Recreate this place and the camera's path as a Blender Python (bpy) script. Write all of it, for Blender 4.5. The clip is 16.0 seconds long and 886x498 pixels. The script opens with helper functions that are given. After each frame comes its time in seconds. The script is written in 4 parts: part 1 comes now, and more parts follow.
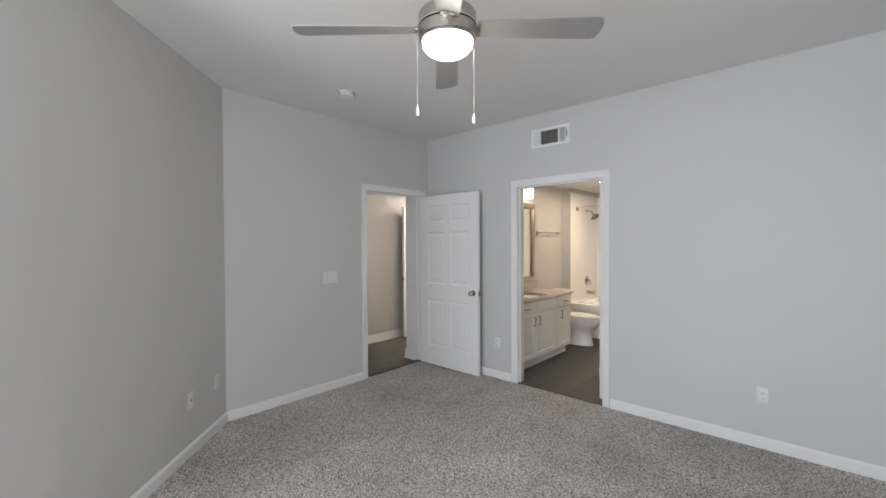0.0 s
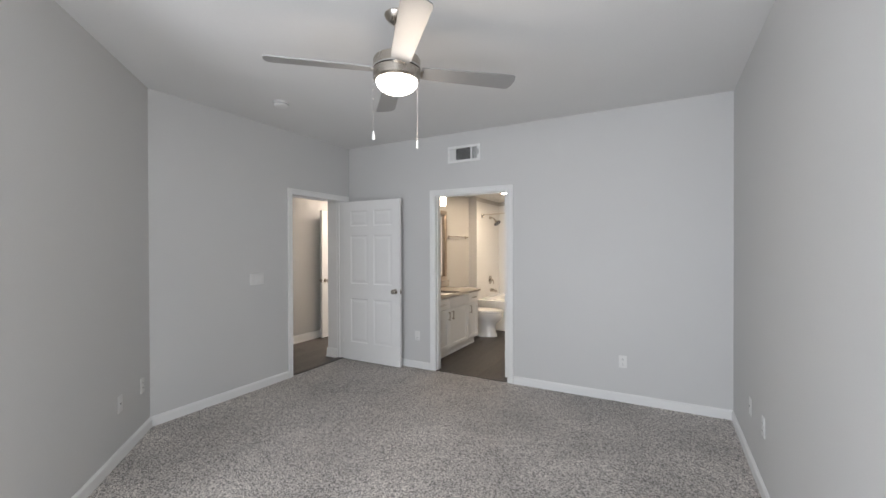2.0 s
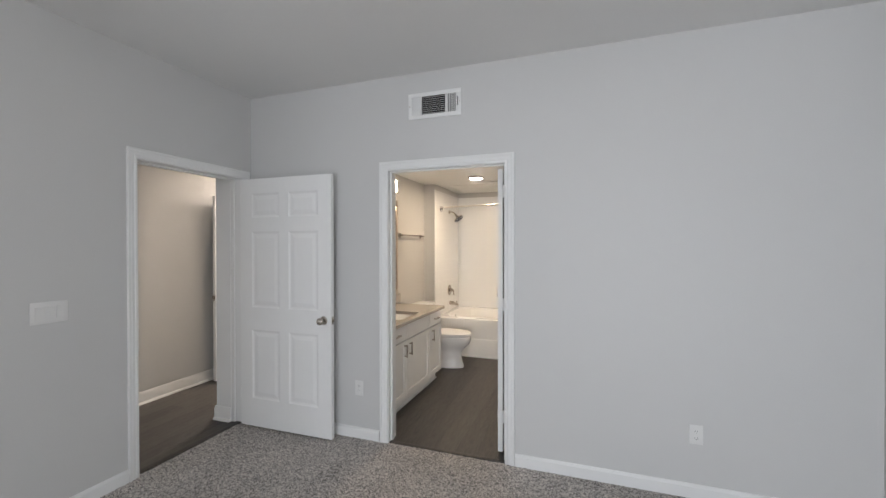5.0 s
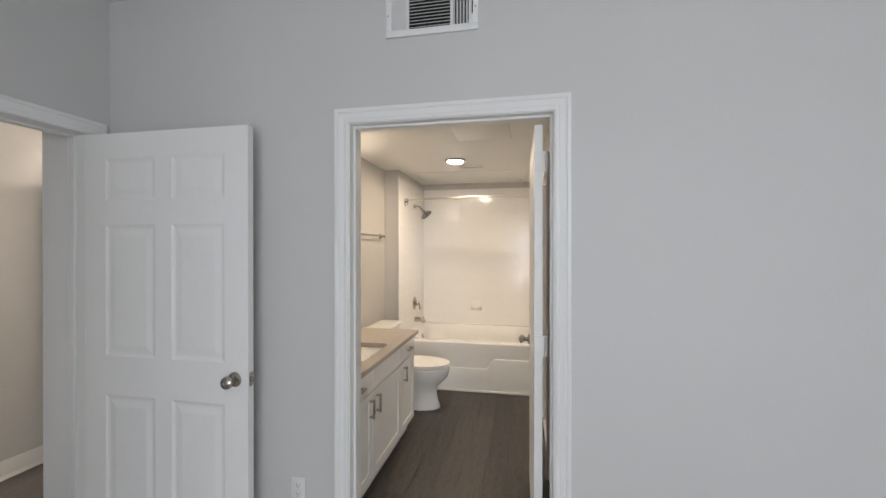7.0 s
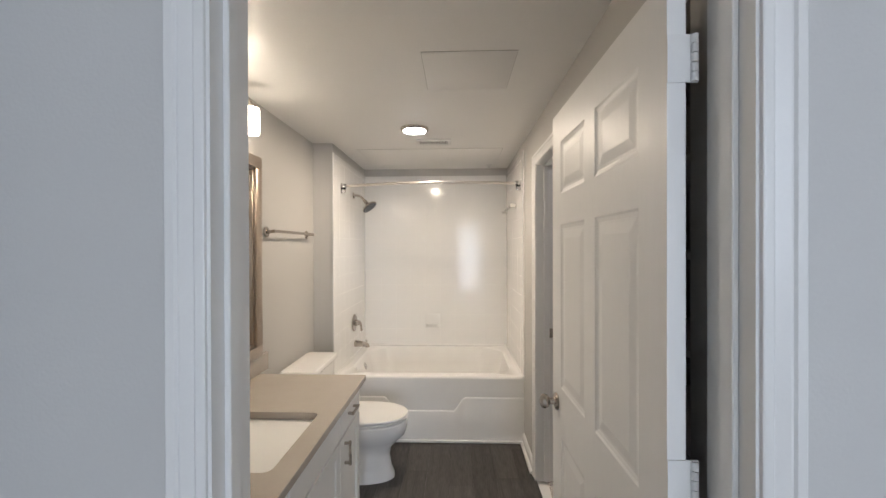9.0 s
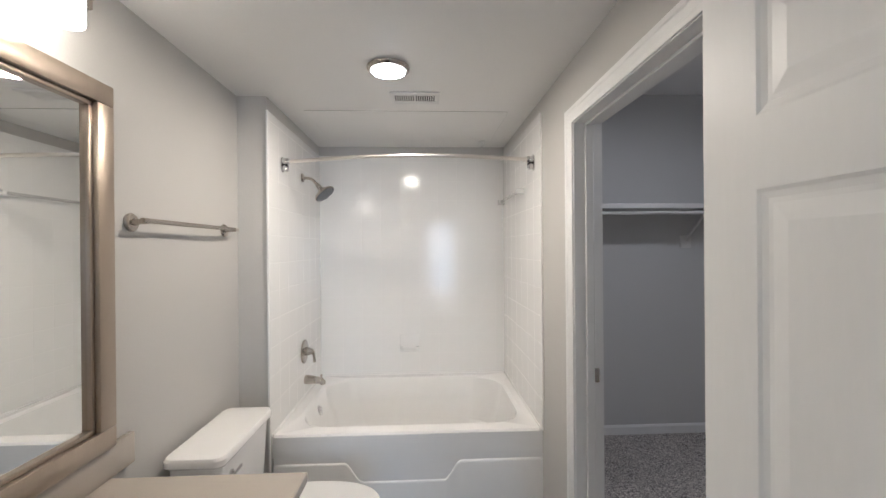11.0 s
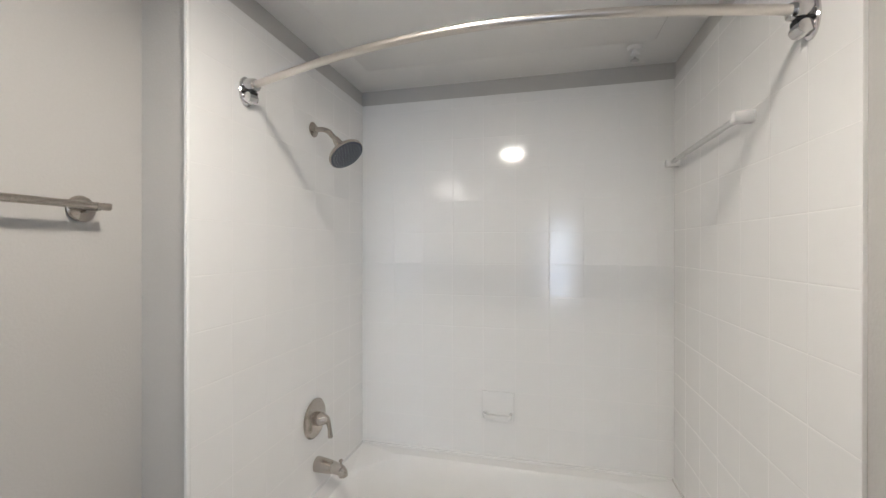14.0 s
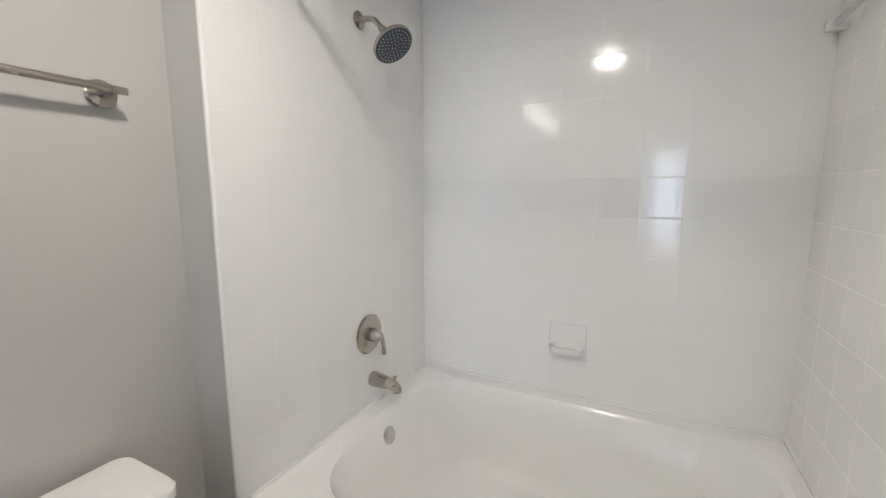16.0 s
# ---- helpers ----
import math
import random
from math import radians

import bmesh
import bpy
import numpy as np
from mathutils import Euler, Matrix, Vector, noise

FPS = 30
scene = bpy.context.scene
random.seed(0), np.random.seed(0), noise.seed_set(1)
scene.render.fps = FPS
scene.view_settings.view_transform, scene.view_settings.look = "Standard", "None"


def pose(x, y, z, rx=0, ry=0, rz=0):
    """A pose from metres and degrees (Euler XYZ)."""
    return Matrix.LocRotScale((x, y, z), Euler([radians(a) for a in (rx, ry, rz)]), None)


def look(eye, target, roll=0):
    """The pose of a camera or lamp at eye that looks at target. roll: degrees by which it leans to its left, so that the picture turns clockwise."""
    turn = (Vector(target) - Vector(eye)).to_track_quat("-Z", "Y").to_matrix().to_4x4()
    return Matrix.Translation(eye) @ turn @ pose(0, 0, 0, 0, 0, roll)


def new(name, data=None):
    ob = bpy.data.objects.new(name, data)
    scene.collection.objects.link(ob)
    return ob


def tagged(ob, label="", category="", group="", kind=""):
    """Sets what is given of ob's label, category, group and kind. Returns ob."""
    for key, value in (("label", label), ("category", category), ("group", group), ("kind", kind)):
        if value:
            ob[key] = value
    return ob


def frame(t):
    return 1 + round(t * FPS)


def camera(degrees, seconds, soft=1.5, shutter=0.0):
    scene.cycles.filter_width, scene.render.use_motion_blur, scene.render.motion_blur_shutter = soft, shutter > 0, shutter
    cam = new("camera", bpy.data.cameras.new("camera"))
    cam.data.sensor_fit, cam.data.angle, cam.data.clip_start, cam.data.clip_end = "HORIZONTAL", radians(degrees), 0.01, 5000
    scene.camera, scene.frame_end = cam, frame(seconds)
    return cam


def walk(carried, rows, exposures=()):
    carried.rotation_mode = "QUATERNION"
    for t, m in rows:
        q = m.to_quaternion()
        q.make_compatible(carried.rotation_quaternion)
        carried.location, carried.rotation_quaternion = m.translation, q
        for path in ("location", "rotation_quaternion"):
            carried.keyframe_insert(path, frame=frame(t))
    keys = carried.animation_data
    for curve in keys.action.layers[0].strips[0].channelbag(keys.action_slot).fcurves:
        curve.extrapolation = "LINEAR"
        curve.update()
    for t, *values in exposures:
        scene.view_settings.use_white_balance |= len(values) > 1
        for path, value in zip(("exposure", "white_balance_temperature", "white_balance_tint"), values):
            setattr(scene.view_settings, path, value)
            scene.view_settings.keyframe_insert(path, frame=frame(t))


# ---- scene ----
cam = camera(95.1, 16.0)
ROWS = [
    (0.0, 0.371, 0.416, 1.472, 42.30, -0.90, -0.30),
    (0.5, 0.372, 0.237, 1.464, 37.55, -0.70, -0.22),
    (1.0, 0.407, 0.078, 1.456, 33.68, -0.46, -0.18),
    (1.5, 0.450, -0.042, 1.457, 30.68, -0.38, -0.17),
    (2.0, 0.455, -0.068, 1.459, 28.59, -0.40, -0.18),
    (2.5, 0.354, 0.067, 1.466, 26.82, -0.44, -0.16),
    (3.0, 0.216, 0.254, 1.470, 25.26, -0.49, -0.17),
    (3.5, 0.086, 0.509, 1.472, 24.15, -0.49, -0.16),
    (6.0, -0.860, 1.845, 1.488, 15.69, -0.30, 0.00),
    (6.5, -0.998, 2.102, 1.489, 13.67, -0.20, 0.02),
    (7.0, -1.124, 2.359, 1.494, 11.43, -0.19, 0.01),
    (7.5, -1.236, 2.613, 1.500, 9.22, -0.15, -0.01),
    (8.0, -1.332, 2.874, 1.505, 6.91, -0.12, -0.05),
    (8.5, -1.409, 3.142, 1.510, 4.51, -0.15, -0.12),
    (9.0, -1.481, 3.392, 1.515, 2.04, -0.24, -0.17),
    (11.5, -1.618, 4.552, 1.511, -2.72, 0.00, -0.50),
    (12.0, -1.614, 4.791, 1.513, -1.00, 0.07, -0.46),
    (12.5, -1.603, 5.018, 1.525, 2.26, 0.02, -0.31),
    (13.0, -1.601, 5.246, 1.532, 5.92, -0.05, -0.15),
    (13.5, -1.588, 5.453, 1.530, 9.55, -0.07, -0.03),
    (14.0, -1.535, 5.622, 1.515, 13.70, -0.11, 0.05),
    (14.5, -1.473, 5.739, 1.488, 18.97, -0.30, 0.12),
    (15.0, -1.428, 5.815, 1.445, 23.85, -1.08, 0.12),
    (15.5, -1.428, 5.846, 1.406, 26.71, -3.82, 0.05),
    (16.0, -1.470, 5.840, 1.390, 26.60, -8.20, 0.00),
]
walk(cam, [(t, pose(x, y, z, 90 + pitch, 0, yaw) @ pose(0, 0, 0, 0, 0, roll)) for t, x, y, z, yaw, pitch, roll in ROWS],
     exposures=[(0.0, 0.08, 6480, 14), (6.0, 0.08, 6450, 14), (8.0, 0.0, 6300, 13), (9.2, -0.01, 5880, 13), (11.3, 0.0, 5350, 12), (13.0, -0.17, 5310, 11), (16.0, -0.22, 5310, 11)])

# ---- light ----
world = bpy.data.worlds.new("sky")
scene.world = world
world.use_nodes = True
wn = world.node_tree.nodes
sky = wn.new("ShaderNodeTexSky")
sky.sky_type, sky.sun_disc, sky.sun_elevation, sky.sun_rotation = "NISHITA", False, radians(50), radians(20)
world.node_tree.links.new(sky.outputs[0], wn["Background"].inputs[0])
wn["Background"].inputs[1].default_value = 0.12


def lamp(name, kind, energy, color, m, **values):
    data = bpy.data.lights.new(name, kind)
    data.energy, data.color = energy, color
    if kind == "AREA":
        data.shape, data.size, data.size_y = values["shape"], values["size"], values.get("size_y", values["size"])
    else:
        data.shadow_soft_size = values["size"]
    ob = new(name, data)
    ob.matrix_world = m
    return ob


WARM, SOFT = (1.0, 0.80, 0.56), (1.0, 0.86, 0.70)
lamp("sun", "SUN", 2.0, (1.0, 0.95, 0.88), look((0, 0, 9), (2, 6, 0)), size=0.0).data.angle = radians(0.5)
# Daylight in both openings; the wide east one is unseen, added for more light.
for wx, ww, power in ((-1.11, 0.54, 44), (0.275, 1.11, 60)):
    lamp("window_daylight", "AREA", power, (0.845, 0.915, 0.965), look((wx, -1.24, 1.2), (wx, 4.0, 1.2)), shape="RECTANGLE", size=ww, size_y=2.0)
lamp("fan_lamp", "POINT", 4.5, (1.0, 0.86, 0.68), pose(-0.845, 1.79, 2.13), size=0.12)
lamp("downlight_lamp", "AREA", 16.5, WARM, look((-1.77, 6.14, 2.285), (-1.77, 6.14, 0)), shape="DISK", size=0.15)
lamp("hall_lamp", "AREA", 50, SOFT, look((-3.98, 5.75, 2.40), (-3.98, 5.75, 0)), shape="DISK", size=0.28)
# Unseen fill light added below the closet ceiling; it has no fixture.
lamp("closet_fill", "AREA", 10, (1.0, 0.92, 0.85), look((-0.1, 6.0, 2.62), (-0.1, 6.0, 0)), shape="DISK", size=0.25)


# ---- materials ----
def material(name, color, rough=0.5, metal=0.0, vary=0.06, scale=3.0, grain=120.0, bump=0.1, depth=0.002, emit=0.0, stretch=(1, 1, 1), island=False, coat=0.0, glow=(1.0, 0.95, 0.87, 1)):
    """A procedural surface: colour varied at a large and a fine scale, roughness varied, fine relief."""
    mat = bpy.data.materials.new(name)
    mat.use_nodes = True
    nt = mat.node_tree
    bsdf = nt.nodes["Principled BSDF"]
    coord = nt.nodes.new("ShaderNodeTexCoord")
    mapping = nt.nodes.new("ShaderNodeMapping")
    mapping.inputs["Scale"].default_value = stretch
    nt.links.new(coord.outputs["Object"], mapping.inputs[0])
    big, fine = nt.nodes.new("ShaderNodeTexNoise"), nt.nodes.new("ShaderNodeTexNoise")
    for n, s, d in ((big, scale, 4), (fine, grain, 3)):
        n.inputs["Scale"].default_value, n.inputs["Detail"].default_value = s, d
        nt.links.new(mapping.outputs[0], n.inputs[0])
    mix = nt.nodes.new("ShaderNodeMath")
    mix.operation = "ADD"
    nt.links.new(big.outputs[0], mix.inputs[0])
    nt.links.new(fine.outputs[0], mix.inputs[1])
    last = mix
    if island:
        info = nt.nodes.new("ShaderNodeObjectInfo")
        more = nt.nodes.new("ShaderNodeMath")
        more.operation = "MULTIPLY_ADD"
        more.inputs[1].default_value = 0.30
        nt.links.new(info.outputs["Random"], more.inputs[0])
        nt.links.new(mix.outputs[0], more.inputs[2])
        half = nt.nodes.new("ShaderNodeMath")
        half.operation = "MULTIPLY_ADD"
        half.inputs[1].default_value, half.inputs[2].default_value = 1.0, -0.15
        nt.links.new(more.outputs[0], half.inputs[0])
        last = half
    ramp = nt.nodes.new("ShaderNodeMapRange")
    ramp.inputs[1].default_value, ramp.inputs[2].default_value = 0.5, 1.5
    ramp.inputs[3].default_value, ramp.inputs[4].default_value = 1 - vary, 1 + vary
    nt.links.new(last.outputs[0], ramp.inputs[0])
    tint = nt.nodes.new("ShaderNodeVectorMath")
    tint.operation = "SCALE"
    tint.inputs[0].default_value = color
    nt.links.new(ramp.outputs[0], tint.inputs["Scale"])
    nt.links.new(tint.outputs[0], bsdf.inputs["Base Color"])
    rr = nt.nodes.new("ShaderNodeMapRange")
    rr.inputs[3].default_value, rr.inputs[4].default_value = rough * 0.85, min(1, rough * 1.15)
    nt.links.new(big.outputs[0], rr.inputs[0])
    nt.links.new(rr.outputs[0], bsdf.inputs["Roughness"])
    bsdf.inputs["Metallic"].default_value = metal
    bsdf.inputs["Coat Weight"].default_value = coat
    if bump:
        b = nt.nodes.new("ShaderNodeBump")
        b.inputs["Strength"].default_value, b.inputs["Distance"].default_value = bump, depth
        nt.links.new(fine.outputs[0], b.inputs["Height"])
        nt.links.new(b.outputs[0], bsdf.inputs["Normal"])
    if emit:
        bsdf.inputs["Emission Color"].default_value = glow
        bsdf.inputs["Emission Strength"].default_value = emit
    return mat


PAINT = material("wall_paint", (0.60, 0.597, 0.588), 0.55, vary=0.025, scale=1.3, grain=140, bump=0.22, depth=0.0025)
BATH_PAINT = material("bath_wall_paint", (0.53, 0.517, 0.493), 0.5, vary=0.025, scale=1.3, grain=140, bump=0.25, depth=0.0025)
CEIL = material("ceiling_paint", (0.74, 0.735, 0.725), 0.7, vary=0.025, scale=1.1, grain=110, bump=0.3, depth=0.003)
BATH_CEIL = material("bath_ceiling_paint", (0.80, 0.79, 0.77), 0.38, vary=0.02, scale=1.1, grain=110, bump=0.15, depth=0.002)
TRIM = material("white_trim_paint", (0.80, 0.80, 0.79), 0.32, vary=0.02, scale=4, grain=200, bump=0.04)
DOOR = material("white_door_paint", (0.83, 0.83, 0.82), 0.42, vary=0.02, scale=2, grain=90, bump=0.1, depth=0.001, stretch=(1, 1, 0.15))
CAB = material("white_cabinet_paint", (0.78, 0.77, 0.74), 0.35, vary=0.02, scale=4, grain=150, bump=0.04)
COUNTER = material("taupe_quartz", (0.42, 0.375, 0.325), 0.24, vary=0.09, scale=6, grain=420, bump=0.0)
VINYL = material("dark_vinyl_plank", (0.062, 0.055, 0.050), 0.48, vary=0.85, scale=3.2, grain=15, bump=0.15, depth=0.001, stretch=(9, 0.9, 1), island=True)
TILE = material("white_glazed_tile", (0.87, 0.865, 0.85), 0.12, vary=0.012, scale=5, grain=14, bump=0.0)
GROUT = material("white_grout", (0.86, 0.85, 0.83), 0.45, vary=0.03, scale=8, grain=200, bump=0.1)
PORCELAIN = material("white_porcelain", (0.83, 0.82, 0.80), 0.10, vary=0.01, scale=3, grain=20, bump=0.0, coat=0.2)
TUB = material("white_tub_enamel", (0.87, 0.865, 0.85), 0.16, vary=0.015, scale=3, grain=20, bump=0.0, coat=0.2)
NICKEL = material("brushed_nickel", (0.47, 0.43, 0.38), 0.27, 1.0, vary=0.03, scale=8, grain=220, bump=0.0)
ROD = material("satin_rod_metal", (0.70, 0.665, 0.62), 0.33, 1.0, vary=0.02, scale=8, grain=120, bump=0.0)
CHROME = material("polished_chrome", (0.66, 0.65, 0.64), 0.10, 1.0, vary=0.03, scale=8, grain=120, bump=0.0)
BLADE = material("silver_fan_blade", (0.33, 0.328, 0.325), 0.38, 0.35, vary=0.04, scale=5, grain=90, bump=0.03)
FRAME = material("champagne_metal_frame", (0.40, 0.335, 0.27), 0.34, 0.75, vary=0.08, scale=6, grain=260, bump=0.05, stretch=(1, 8, 1))
# Near-black for shade inside openings; also the damper lever and plank bed.
DARK = material("dark_cavity", (0.012, 0.012, 0.013), 0.8, vary=0.2)
RUBBER = material("blue_grey_rubber", (0.05, 0.06, 0.085), 0.5, vary=0.1, scale=20)
PLASTIC = material("white_plastic", (0.74, 0.735, 0.72), 0.35, vary=0.01, scale=9, grain=150, bump=0.0)
WIRE = material("white_shelf_melamine", (0.74, 0.73, 0.71), 0.45, vary=0.03, scale=4, grain=90, bump=0.05)
GLOW = material("lit_opal_glass", (0.9, 0.9, 0.88), 0.3, vary=0.0, bump=0.0, emit=6.0)
GLOWLED = material("lit_lens", (0.9, 0.9, 0.88), 0.3, vary=0.0, bump=0.0, emit=26.0)
SHADE = material("lit_shade_glass", (0.9, 0.9, 0.88), 0.3, vary=0.0, bump=0.0, emit=18.0, glow=(1.0, 0.84, 0.62, 1))
GAP = material("painted_joint", (0.34, 0.33, 0.31), 0.8, vary=0.1)
ASPHALT = material("outdoor_ground", (0.22, 0.21, 0.19), 0.9, vary=0.2, scale=0.4, grain=20)


def carpet_material():
    mat = material("speckled_carpet", (0.40, 0.352, 0.30), 0.95, vary=0.10, scale=1.6, grain=160, bump=0.0)
    nt = mat.node_tree
    bsdf = nt.nodes["Principled BSDF"]
    coord = nt.nodes.new("ShaderNodeTexCoord")
    vor, noi = nt.nodes.new("ShaderNodeTexVoronoi"), nt.nodes.new("ShaderNodeTexNoise")
    vor.inputs["Scale"].default_value, noi.inputs["Scale"].default_value, noi.inputs["Detail"].default_value = 175, 170, 3
    nt.links.new(coord.outputs["Object"], vor.inputs[0])
    nt.links.new(coord.outputs["Object"], noi.inputs[0])
    ramp = nt.nodes.new("ShaderNodeValToRGB")
    ramp.color_ramp.elements[0].color, ramp.color_ramp.elements[0].position = (0.075, 0.066, 0.064, 1), 0.17
    ramp.color_ramp.elements[1].color, ramp.color_ramp.elements[1].position = (0.82, 0.765, 0.71, 1), 0.80
    mid = ramp.color_ramp.elements.new(0.46)
    mid.color = (0.41, 0.375, 0.345, 1)
    mixv = nt.nodes.new("ShaderNodeMix")
    mixv.inputs[0].default_value = 0.72
    nt.links.new(noi.outputs[0], mixv.inputs[2])
    sep = nt.nodes.new("ShaderNodeSeparateColor")
    nt.links.new(vor.outputs["Color"], sep.inputs[0])
    nt.links.new(sep.outputs[0], mixv.inputs[3])
    nt.links.new(mixv.outputs[0], ramp.inputs[0])
    broad = nt.nodes.new("ShaderNodeTexNoise")
    broad.inputs["Scale"].default_value, broad.inputs["Detail"].default_value = 1.4, 5
    nt.links.new(coord.outputs["Object"], broad.inputs[0])
    wear = nt.nodes.new("ShaderNodeMapRange")
    wear.inputs[1].default_value, wear.inputs[2].default_value, wear.inputs[3].default_value, wear.inputs[4].default_value = 0.35, 0.65, 0.80, 1.12
    nt.links.new(broad.outputs[0], wear.inputs[0])
    worn = nt.nodes.new("ShaderNodeVectorMath")
    worn.operation = "SCALE"
    nt.links.new(ramp.outputs[0], worn.inputs[0])
    nt.links.new(wear.outputs[0], worn.inputs["Scale"])
    nt.links.new(worn.outputs[0], bsdf.inputs["Base Color"])
    b = nt.nodes.new("ShaderNodeBump")
    b.inputs["Strength"].default_value, b.inputs["Distance"].default_value = 1.0, 0.004
    nt.links.new(mixv.outputs[0], b.inputs["Height"])
    nt.links.new(b.outputs[0], bsdf.inputs["Normal"])
    bsdf.inputs["Sheen Weight"].default_value = 0.25
    return mat


CARPET = carpet_material()


def mirror_material():
    mat = bpy.data.materials.new("mirror_silver")
    mat.use_nodes = True
    b = mat.node_tree.nodes["Principled BSDF"]
    b.inputs["Base Color"].default_value, b.inputs["Metallic"].default_value, b.inputs["Roughness"].default_value = (0.88, 0.89, 0.88, 1), 1.0, 0.01
    return mat


def glass_material(name, rough=0.0):
    mat = bpy.data.materials.new(name)
    mat.use_nodes = True
    b = mat.node_tree.nodes["Principled BSDF"]
    b.inputs["Transmission Weight"].default_value, b.inputs["Roughness"].default_value, b.inputs["IOR"].default_value = 1.0, rough, 1.45
    return mat


MIRROR, GLASS, ACRYLIC = mirror_material(), glass_material("window_glass"), glass_material("clear_acrylic", 0.03)


# ---- shaping helpers ----
def box(bm, x0, y0, z0, x1, y1, z1, bevel=0.0, seg=2):
    g = bmesh.ops.create_cube(bm, size=1)
    bmesh.ops.transform(bm, matrix=Matrix.Translation(((x0 + x1) / 2, (y0 + y1) / 2, (z0 + z1) / 2)) @ Matrix.Diagonal((abs(x1 - x0), abs(y1 - y0), abs(z1 - z0), 1)), verts=g["verts"])
    if bevel:
        edges = list({e for v in g["verts"] for e in v.link_edges})
        bmesh.ops.bevel(bm, geom=edges, offset=bevel, segments=seg, affect="EDGES", profile=0.5)
    return bm


def boxes(*rows, bevel=0.0):
    bm = bmesh.new()
    for r in rows:
        box(bm, *r, bevel=bevel)
    return bm


def tube(bm, path, radius, n=12):
    """A round bar along a list of points."""
    pts = [Vector(p) for p in path]
    radii = radius if isinstance(radius, (list, tuple)) else [radius] * len(pts)
    rings = []
    for i, p in enumerate(pts):
        d = (pts[min(i + 1, len(pts) - 1)] - pts[max(i - 1, 0)]).normalized()
        side = d.cross(Vector((0, 0, 1)) if abs(d.z) < 0.95 else Vector((1, 0, 0))).normalized()
        up = side.cross(d)
        rings.append([bm.verts.new(p + radii[i] * (math.cos(a) * side + math.sin(a) * up)) for a in (2 * math.pi * k / n for k in range(n))])
    for a, b in zip(rings, rings[1:]):
        for k in range(n):
            bm.faces.new((a[k], a[(k + 1) % n], b[(k + 1) % n], b[k]))
    bm.faces.new(rings[0][::-1])
    bm.faces.new(rings[-1])
    return bm


def spin(bm, profile, m=None, n=32):
    """A turned solid from (radius, height) rows about z, laid at m."""
    m = m or Matrix()
    rings = [[bm.verts.new(m @ Vector((r * math.cos(2 * math.pi * k / n), r * math.sin(2 * math.pi * k / n), z))) for k in range(n)] for r, z in profile]
    for a, b in zip(rings, rings[1:]):
        for k in range(n):
            bm.faces.new((a[k], a[(k + 1) % n], b[(k + 1) % n], b[k]))
    bm.faces.new(rings[0][::-1])
    bm.faces.new(rings[-1])
    return bm


def loft(bm, loops, close_first=True, close_last=True):
    rings = [[bm.verts.new(p) for p in loop] for loop in loops]
    n = len(rings[0])
    for a, b in zip(rings, rings[1:]):
        for k in range(n):
            bm.faces.new((a[k], a[(k + 1) % n], b[(k + 1) % n], b[k]))
    if close_first:
        bm.faces.new(rings[0][::-1])
    if close_last:
        bm.faces.new(rings[-1])
    return bm


def rounded(cx, cy, hx, hy, r, z, n=8):
    """A rounded rectangle's outline at height z."""
    out = []
    for sx, sy, a0 in ((1, 1, 0), (-1, 1, 90), (-1, -1, 180), (1, -1, 270)):
        for k in range(n + 1):
            a = radians(a0 + 90 * k / n)
            out.append((cx + sx * (hx - r) + r * math.cos(a), cy + sy * (hy - r) + r * math.sin(a), z))
    return out


def egg(cx, cy, back, front, half, z, n=40):
    """An egg-shaped outline: back and front reach along x, half its width."""
    out = []
    for k in range(n):
        a = 2 * math.pi * k / n
        c, s = math.cos(a), math.sin(a)
        out.append((cx + (front if c > 0 else back) * (abs(c) ** 0.85) * (1 if c > 0 else -1), cy + half * (abs(s) ** 0.9) * (1 if s > 0 else -1), z))
    return out


def prism(bm, outline, axis_vec):
    """An outline of points pushed along a vector."""
    d = Vector(axis_vec)
    return loft(bm, [outline, [tuple(Vector(p) + d) for p in outline]])


def mesh_of(name, bm, mat, smooth=False):
    bmesh.ops.recalc_face_normals(bm, faces=bm.faces)
    me = bpy.data.meshes.new(name)
    bm.to_mesh(me)
    bm.free()
    me.materials.append(mat)
    if smooth:
        me.polygons.foreach_set("use_smooth", [True] * len(me.polygons))
        me.set_sharp_from_angle(angle=radians(35))
    return me


def part(name, bm, mat, parent, label="", smooth=True):
    ob = new(name, mesh_of(name, bm, mat, smooth))
    ob.parent = parent
    return tagged(ob, label) if label else ob


def thing(name, label, category, m=None, group="", kind=""):
    ob = new(name)
    ob.empty_display_size = 0.05
    if m is not None:
        ob.matrix_basis = m
    return tagged(ob, label, category, group, kind)


def structure(name, bm, mat, label, category):
    return tagged(new(name, mesh_of(name, bm, mat, True)), label, category, kind="structure")


# ---- large structure ----
H, BH, T = 2.742, 2.325, 0.12
XW, XE, YN, YS = -3.20, 0.965, 4.05, -1.2
BW, BE, BN = -2.60, -0.97, 7.575
HALL_W, OPEN_H = -4.43, 2.06
CB, CE = 7.52, 0.875


def wall(name, rows, label, mat=None):
    return structure(name, boxes(*rows), mat or PAINT, label, "wall")


GREY = "light grey painted wall with faint orange-peel texture"
wall("wall_north", [(XW - T, YN, 0, -1.905, YN + T, H), (-0.995, YN, 0, XE + T, YN + T, H), (-1.905, YN, OPEN_H, -0.995, YN + T, H)], GREY)
wall("wall_west", [(XW - T, 1.67, 0, XW, 3.099, H), (XW - T, 3.97, 0, XW, YN, H), (XW - T, 3.099, OPEN_H, XW, 3.97, H)], GREY)
wall("wall_east", [(XE, YS, 0, XE + T, YN, H)], GREY)
A0, A1 = Vector((XW, 1.67, 0)), Vector((-1.62, 0.14, 0))
